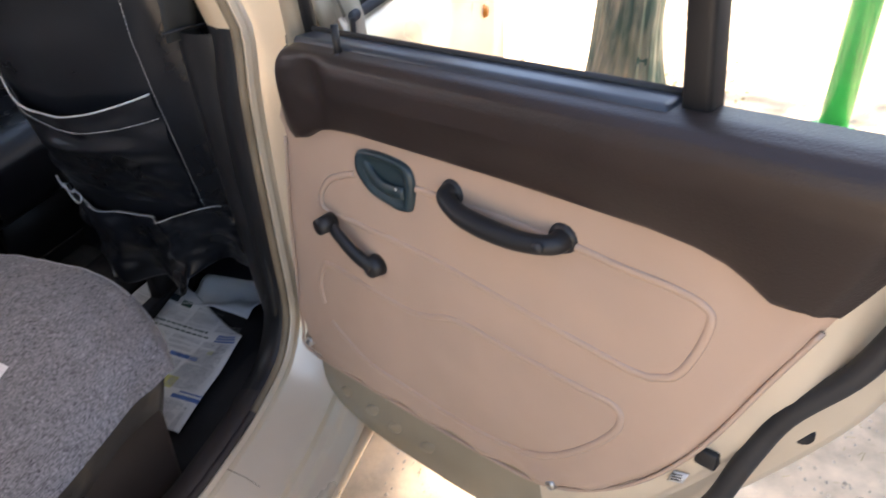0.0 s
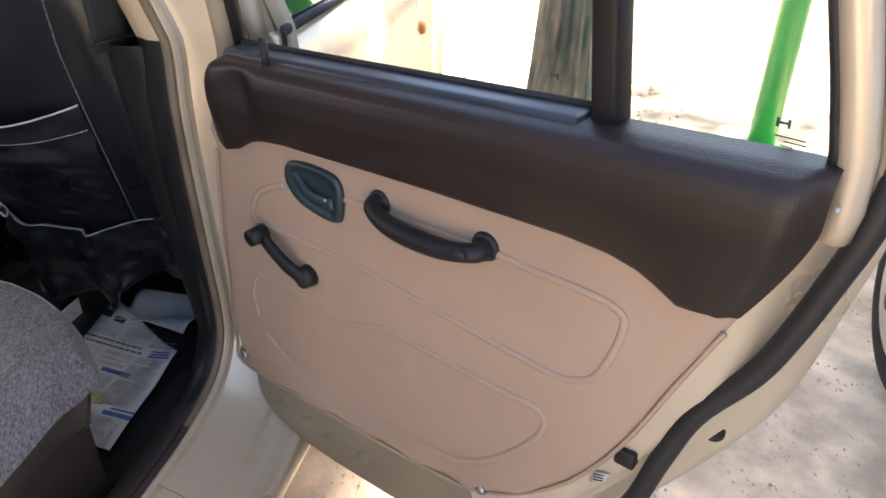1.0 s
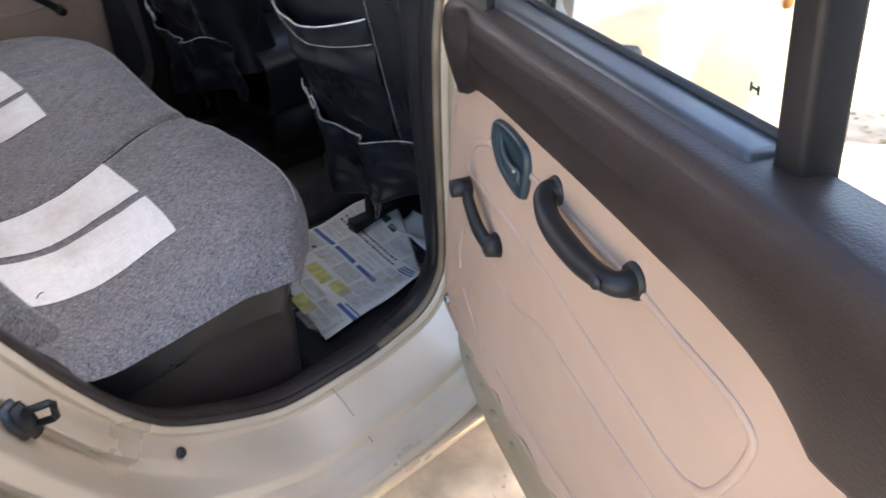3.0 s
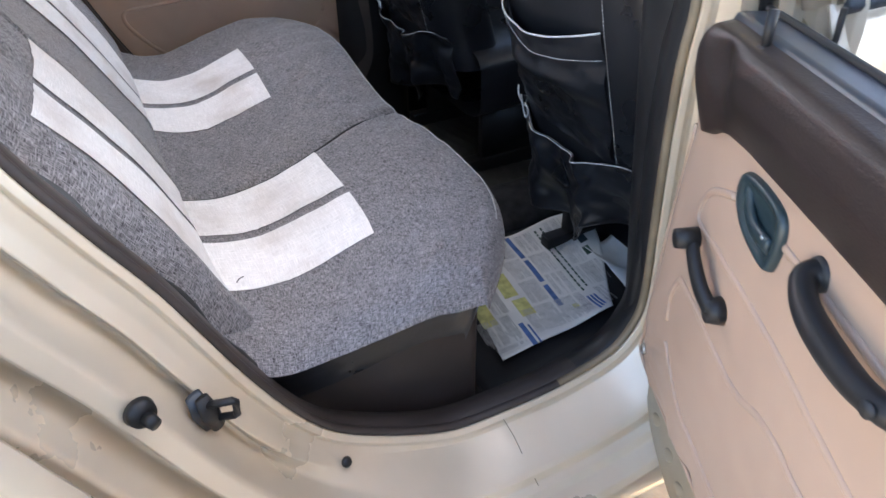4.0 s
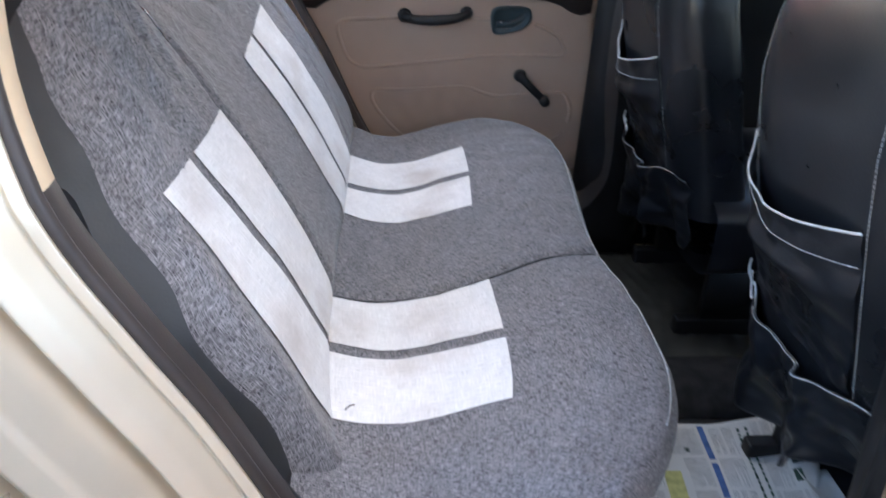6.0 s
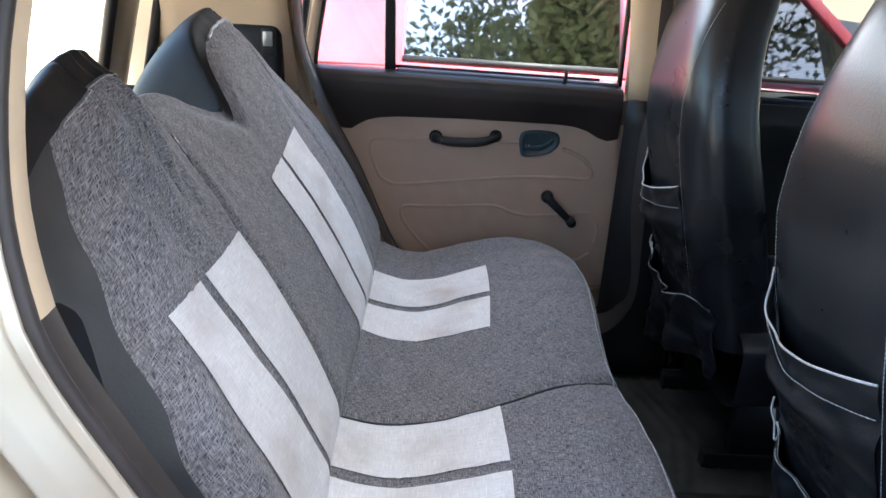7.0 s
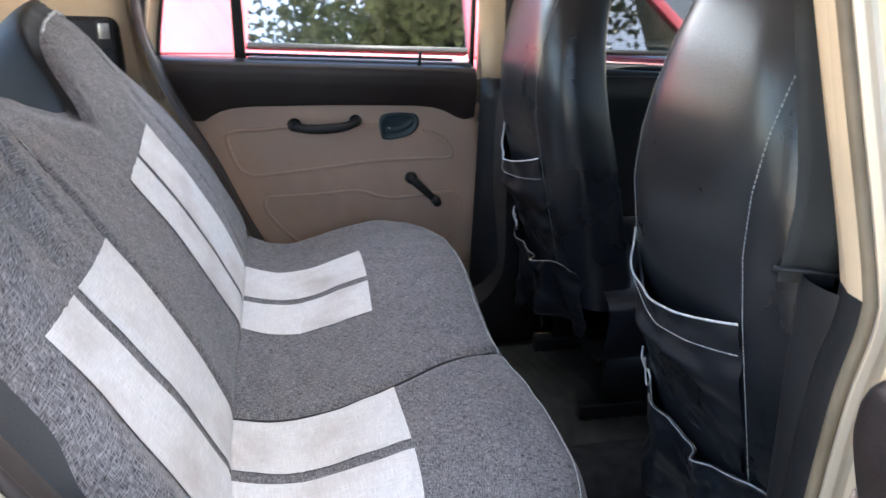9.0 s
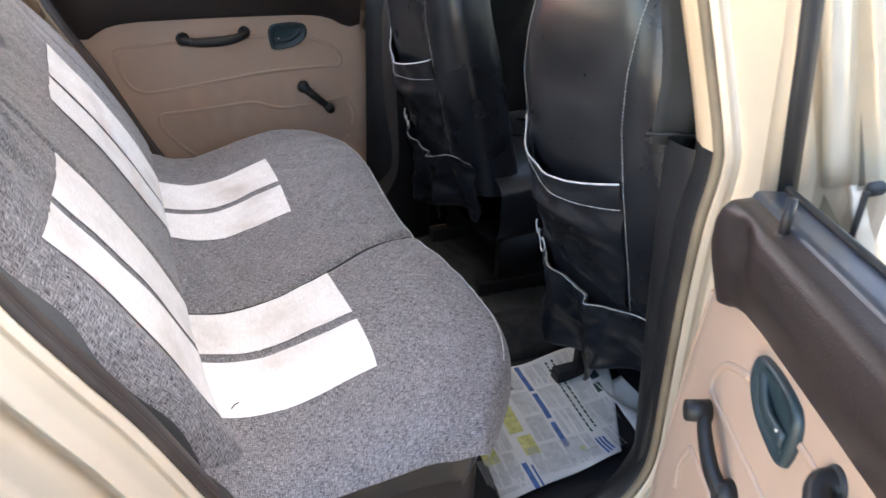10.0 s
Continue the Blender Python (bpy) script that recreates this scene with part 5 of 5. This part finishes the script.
# large headline words in two rows
for x0 in (-0.068, -0.082):
    y = -0.125
    while y > -0.325:
        w = rnd.uniform(0.006, 0.016)
        blot(x0, x0 + 0.0045, y - w, y, INK_DARK, "headline_word")
        y -= w + 0.003
lines = bmesh.new()
taken = ((-0.156, -0.133, -0.36, -0.10), (-0.255, -0.226, -0.43, -0.36), (-0.242, -0.196, -0.356, -0.218), (-0.316, -0.278, -0.354, -0.286), (-0.092, -0.058, -0.41, -0.11), (-0.02, 0.03, -0.25, -0.13))
columns = ((-0.118, 0.070), (-0.192, 0.066), (-0.262, 0.068), (-0.334, 0.062), (-0.372, 0.034), (-0.408, 0.034))
for y0, w in columns:
    x = -0.325
    while x < 0.03:
        inside = -0.345 < x + 0.085 * (y0 + 0.10) < -0.09 + 0.149 * (y0 + 0.41) / 0.295 - 0.006
        if inside and not any(a < x < b and c < y0 - 0.5 * w < d for a, b, c, d in taken):
            edge = -0.433 + 0.1016 * (x + 0.343)
            end = y0 - w * (rnd.uniform(0.90, 0.97) if rnd.random() > 0.2 else rnd.uniform(0.3, 0.8))
            end = max(end, edge + 0.010)
            if end > y0 - 0.004:
                x += 0.0024
                continue
            ps = [lines.verts.new(slanted(a, b)) for a, b in ((x, y0), (x + 0.0011, y0), (x + 0.0011, end), (x, end))]
            lines.faces.new(ps)
        x += 0.0024 if rnd.random() > 0.06 else 0.007

tagged(part("fine_print", lines, INK, news, "grey columns of small print", smooth=False), kind="stuff")

scrap = part("paper_scrap", surf(lambda u, v: (-0.03 + 0.105 * u + 0.01 * v, -0.385 + 0.165 * v - 0.02 * u, 0.286 + 0.022 * u + 0.010 * math.sin(7 * u + 3 * v) + 0.006 * noise.noise((u * 5, v * 5, 1))), 14, 14), PAPER, None, solid=0.001)
tagged(scrap, "crumpled newspaper scrap by the pillar", "newspaper")

# ---- outside ----
tree = thing("tree", "ridged grey-green tree trunk with flaring roots", "tree")
TX, TY = 2.30, -0.93


def trunk(u, v):
    a = 2 * math.pi * u
    z = -0.05 + 5.6 * v ** 1.7
    r = 0.135 + 0.07 * math.exp(-z * 6) * (0.6 + 0.6 * max(0, math.sin(a * 2.5 + 1))) - 0.02 * v
    r += 0.012 * noise.noise((math.cos(a) * 7, math.sin(a) * 7, z * 2.2)) + 0.020 * abs(noise.noise((math.cos(a) * 11, math.sin(a) * 11, z * 1.6)))
    return (TX + r * math.cos(a) + 0.05 * z, TY + r * math.sin(a) - 0.02 * z, z)


part("trunk", surf(trunk, 110, 90, closed_u=True), BARK, tree, "cracked bark with green patches")
rnd = random.Random(4)


def leaf_cloud(count, place, r0, r1):
    bm = bmesh.new()
    for _ in range(count):
        c = place()
        if c is None:
            continue
        n = Vector((rnd.gauss(0, 0.6), rnd.gauss(0, 0.6), 1)).normalized()
        s = n.orthogonal().normalized()
        s.rotate(Matrix.Rotation(rnd.uniform(0, 6.28), 3, n))
        v = n.cross(s)
        r = rnd.uniform(r0, r1)
        bm.faces.new([bm.verts.new(c + p) for p in (s * r, v * r * 0.5, -s * r, -v * r * 0.5)])
    return bm


# unseen crown, set towards the sun to shade the car; gap lights the wing
def shading_canopy():
    a, q = rnd.uniform(0, 6.283), rnd.random() ** 0.55
    c = Vector((2.35 + 1.90 * q * math.cos(a), -4.55 + 2.75 * q * math.sin(a), 7.0 + 0.9 * rnd.random() * (1.1 - q * q)))
    gap = c.x > 2.55 and -4.6 < c.y < -3.2 and noise.noise(c * 3.1) < 0.22
    return None if gap or (q > 0.75 and noise.noise(c * 1.4) < 0.0) else c


for k in range(7):
    a = k * 0.9 + rnd.uniform(-0.2, 0.2)
    base = Vector((TX + 0.27, TY - 0.11, 5.1 + 0.06 * k))
    tip = Vector((2.15 + 1.2 * math.cos(a), -4.4 + 2.0 * math.sin(a), 7.2 + 0.4 * rnd.random()))
    part("limb", tube(smooth_line([base, base.lerp(tip, 0.4) + Vector((0, 0, 0.35)), tip], 6), 0.06, 8, taper=lambda q: 1 - 0.75 * q), BARK, tree)
part("crown", leaf_cloud(12000, shading_canopy, 0.09, 0.17), LEAF, tree, "dense small green leaves of an unseen crown that shades the car", smooth=False)

# the tree that the neighbouring car's windows mirror
shade = thing("tree", "broad leafy tree standing beyond the parked cars", "tree")
part("trunk", surf(lambda u, v: (0.6 + (0.24 - 0.08 * v) * math.cos(6.2832 * u) + 0.2 * math.sin(2 * v), -7.4 + (0.24 - 0.08 * v) * math.sin(6.2832 * u), -0.05 + 5.6 * v), 24, 16, closed_u=True), BARK, shade)
clumps = [Vector((0.6 + rnd.uniform(-6.0, 6.0), -7.4 + rnd.uniform(-1.6, 1.6), rnd.uniform(1.2, 12.5))) for _ in range(130)]
for c in clumps[:12]:
    part("limb", tube(smooth_line([(0.78, -7.4, 4.2), Vector((0.78, -7.4, 4.4)).lerp(c, 0.5) + Vector((0, 0, 0.4)), c], 5), 0.09, 7, taper=lambda q: 1 - 0.8 * q), BARK, shade)


def clumped():
    c = rnd.choice(clumps)
    return c + Vector((rnd.gauss(0, 0.42), rnd.gauss(0, 0.42), rnd.gauss(0, 0.30)))


part("crown", leaf_cloud(26000, clumped, 0.06, 0.125), LEAF, shade, "uneven leafy crown with gaps", smooth=False)

pole = thing("green_pole", "glossy green painted steel post", "post")
part("shaft", tube([(2.05, -1.80, -0.03), (2.05, -1.80, 1.5), (2.05, -1.80, 3.0)], 0.055, 24), GREEN, pole)
part("collar", disc((2.05, -1.80, -0.02), (0, 0, 1), 0.09, 0.03, 24), GREEN, pole)


def wheel_at(parent, x, y, z, r, axis):
    ax = Vector(axis).normalized()
    s = ax.orthogonal().normalized()
    v = ax.cross(s)
    c = Vector((x, y, z))
    ring = [c + (r - 0.06) * (math.cos(a) * s + math.sin(a) * v) for a in [2 * math.pi * k / 40 for k in range(40)]]
    w = part("wheel", tube(ring, 0.065, 12, True, up=ax), TYRE, parent, "black tyre")
    part("wheel_cover", disc(c + 0.045 * ax, ax, r * 0.72, 0.02, 30, r * 0.66), SILVER, w, "silver wheel cover")
    for k in range(7):
        a = 2 * math.pi * k / 7
        part("cover_slot", disc(c + 0.062 * ax + r * 0.44 * (math.cos(a) * s + math.sin(a) * v), ax, 0.028, 0.006, 12), BLACK, w)
    part("cover_hub", disc(c + 0.06 * ax, ax, 0.05, 0.02, 18, 0.04), SILVER, w)
    return w


def parked_car(name, label, paint, m, window=SMOKED, high_tail=False):
    """A closed hatchback seen only in parts: local x along it, y across, its near side at y=0."""
    ob = thing(name, label, "car", m)
    side = [(-1.38, 0.30), (-1.40, 0.60), (-1.32, 0.88), (-0.9, 0.90), (0.0, 0.89), (0.85, 0.86), (1.65, 0.72), (1.75, 0.45), (1.70, 0.25), (-1.35, 0.22)]
    if high_tail:
        side[:2] = [(-0.74, 0.62), (-1.18, 0.64), (-1.24, 0.74)]
        side[-1] = (-0.58, 0.24)
        part("bumper", box(-1.26, -1.06, -0.03, 1.58, 0.555, 0.635), BLACK, ob, "black plastic bumper", bevel=0.02)
        part("wheel_arch", box(-1.10, -0.62, 0.12, 1.45, 0.26, 0.62), BLACK, ob, bevel=0.02)
    part("lower_body", prism(side, lambda a, b, d: (a, 0.05 * (b > 0.8) + d * (1 - 0.07 * (b > 0.8)), b), 1.55), paint, ob, bevel=0.05)
    def lean(x, z, d=0.0):
        return (x, 0.055 + 0.44 * (z - 0.88) + d, z)
    part("cabin_back", prism([(-1.30, 0.88), (0.84, 0.86), (0.20, 1.40), (-1.08, 1.44)], lambda a, b, d: (a, 0.36 + d, b), 0.83), BLACK, ob, smooth=False)
    part("roof", prism([(-1.12, 1.40), (0.25, 1.38), (0.10, 1.47), (-1.05, 1.49)], lambda a, b, d: (a, 0.27 + d, b), 1.0), paint, ob, bevel=0.04)
    for a0, a1, b0, b1 in ((-1.32, -0.86, -1.10, -0.84), (-0.12, -0.06, -0.14, -0.08), (0.80, 0.86, 0.20, 0.26)):
        part("pillar", prism([(a0, 0.86), (a1, 0.86), (b1, 1.42), (b0, 1.42)], lambda a, b, d: lean(a, b, d), 0.05), paint, ob, bevel=0.008)
    for a0, a1, b0, b1 in ((-0.86, -0.12, -0.84, -0.14), (-0.06, 0.80, -0.08, 0.20)):
        part("window", prism([(a0, 0.88), (a1, 0.88), (b1, 1.41), (b0, 1.41)], lambda a, b, d: lean(a, b, 0.018 + d), 0.004), window, ob, "dark window reflecting foliage", smooth=False)
        part("window_strip", tube([lean(a0, 0.89, 0.0), lean(a1, 0.885, 0.0)], 0.010, 6), RUBBER, ob)
    for x in (-0.92, 1.15):
        wheel_at(ob, x, 0.03, 0.29, 0.29, (0, -1, 0))
    return ob


red = parked_car("parked_red_car", "red hatchback with dark windows parked alongside", RED, pose(0.06, 1.42, 0, 0, 0, 0))


def make_bicycle(m, label):
    """A roadster bicycle: local x along it, wheels on the ground."""
    ob = thing("bicycle", label, "bicycle", m)
    for x in (-0.55, 0.55):
        ring = [(x + 0.325 * math.cos(a), 0, 0.335 + 0.325 * math.sin(a)) for a in [2 * math.pi * k / 48 for k in range(48)]]
        w = part("wheel", tube(ring, 0.020, 10, True, up=(0, 1, 0)), TYRE, ob, "thin black tyre")
        inner = [(x + 0.298 * math.cos(a), 0, 0.335 + 0.298 * math.sin(a)) for a in [2 * math.pi * k / 48 for k in range(48)]]
        part("rim", tube(inner, 0.012, 8, True, up=(0, 1, 0)), SILVER, w)
        part("hub", tube([(x, -0.045, 0.335), (x, 0.045, 0.335)], 0.018, 10), SILVER, w)
        for k in range(28):
            a = 2 * math.pi * k / 28
            part("spoke", tube([(x + 0.016 * math.cos(a + 0.9), 0.02 * (-1) ** k, 0.335 + 0.016 * math.sin(a + 0.9)), (x + 0.29 * math.cos(a), 0, 0.335 + 0.29 * math.sin(a))], 0.0012, 4), SILVER, w)
        part("mudguard", surf(lambda u, v: (x + 0.365 * math.cos(0.5 + 2.4 * u), 0.03 * (2 * v - 1), 0.335 + 0.365 * math.sin(0.5 + 2.4 * u)), 20, 4), BLACK, ob, solid=0.002)
    tubes = (((-0.55, 0.335), (-0.12, 0.30)), ((-0.55, 0.335), (-0.20, 0.82)), ((-0.12, 0.30), (-0.22, 0.90)), ((-0.12, 0.30), (0.36, 0.74)), ((-0.20, 0.82), (0.34, 0.84)), ((0.33, 0.90), (0.40, 0.66)))
    for a, b in tubes:
        part("frame_tube", tube([(a[0], 0, a[1]), (b[0], 0, b[1])], 0.015, 10), BLACK, ob)
    for s in (-1, 1):
        part("fork", tube([(0.40, 0.02 * s, 0.66), (0.43, 0.05 * s, 0.60), (0.55, 0.05 * s, 0.335)], 0.011, 8), BLACK, ob)
    part("handlebar", tube(smooth_line([(0.18, -0.28, 0.99), (0.30, -0.22, 1.0), (0.34, 0, 0.98), (0.30, 0.22, 1.0), (0.18, 0.28, 0.99)], 5), 0.012, 8), SILVER, ob)
    part("saddle", tube([(-0.36, 0, 0.94), (-0.25, 0, 0.95), (-0.08, 0, 0.93)], 0.07, 12, flat=0.45, taper=lambda q: 1.1 - 0.7 * q), BLACK, ob)
    part("stand", tube([(-0.5, -0.03, 0.33), (-0.42, -0.14, 0.0)], 0.009, 6), SILVER, ob)
    return ob


parked_car("parked_silver_car", "silver hatchback parked beside the open door", GREYCAR, pose(-0.39, -1.93, 0, 0, 0, 180), high_tail=True)
make_bicycle(pose(5.78, -2.03, -0.01, 4, 0, 90), "black bicycle standing far off by the road")
far2 = parked_car("parked_blue_car", "blue car standing far across the road", BLUE, pose(7.2, -6.4, 0, 0, 0, -20))
part("tail_lamp", box(-1.44, -1.38, 0.2, 0.4, 0.6, 0.8), DARKLENS, far2, "red tail lamp", bevel=0.02)
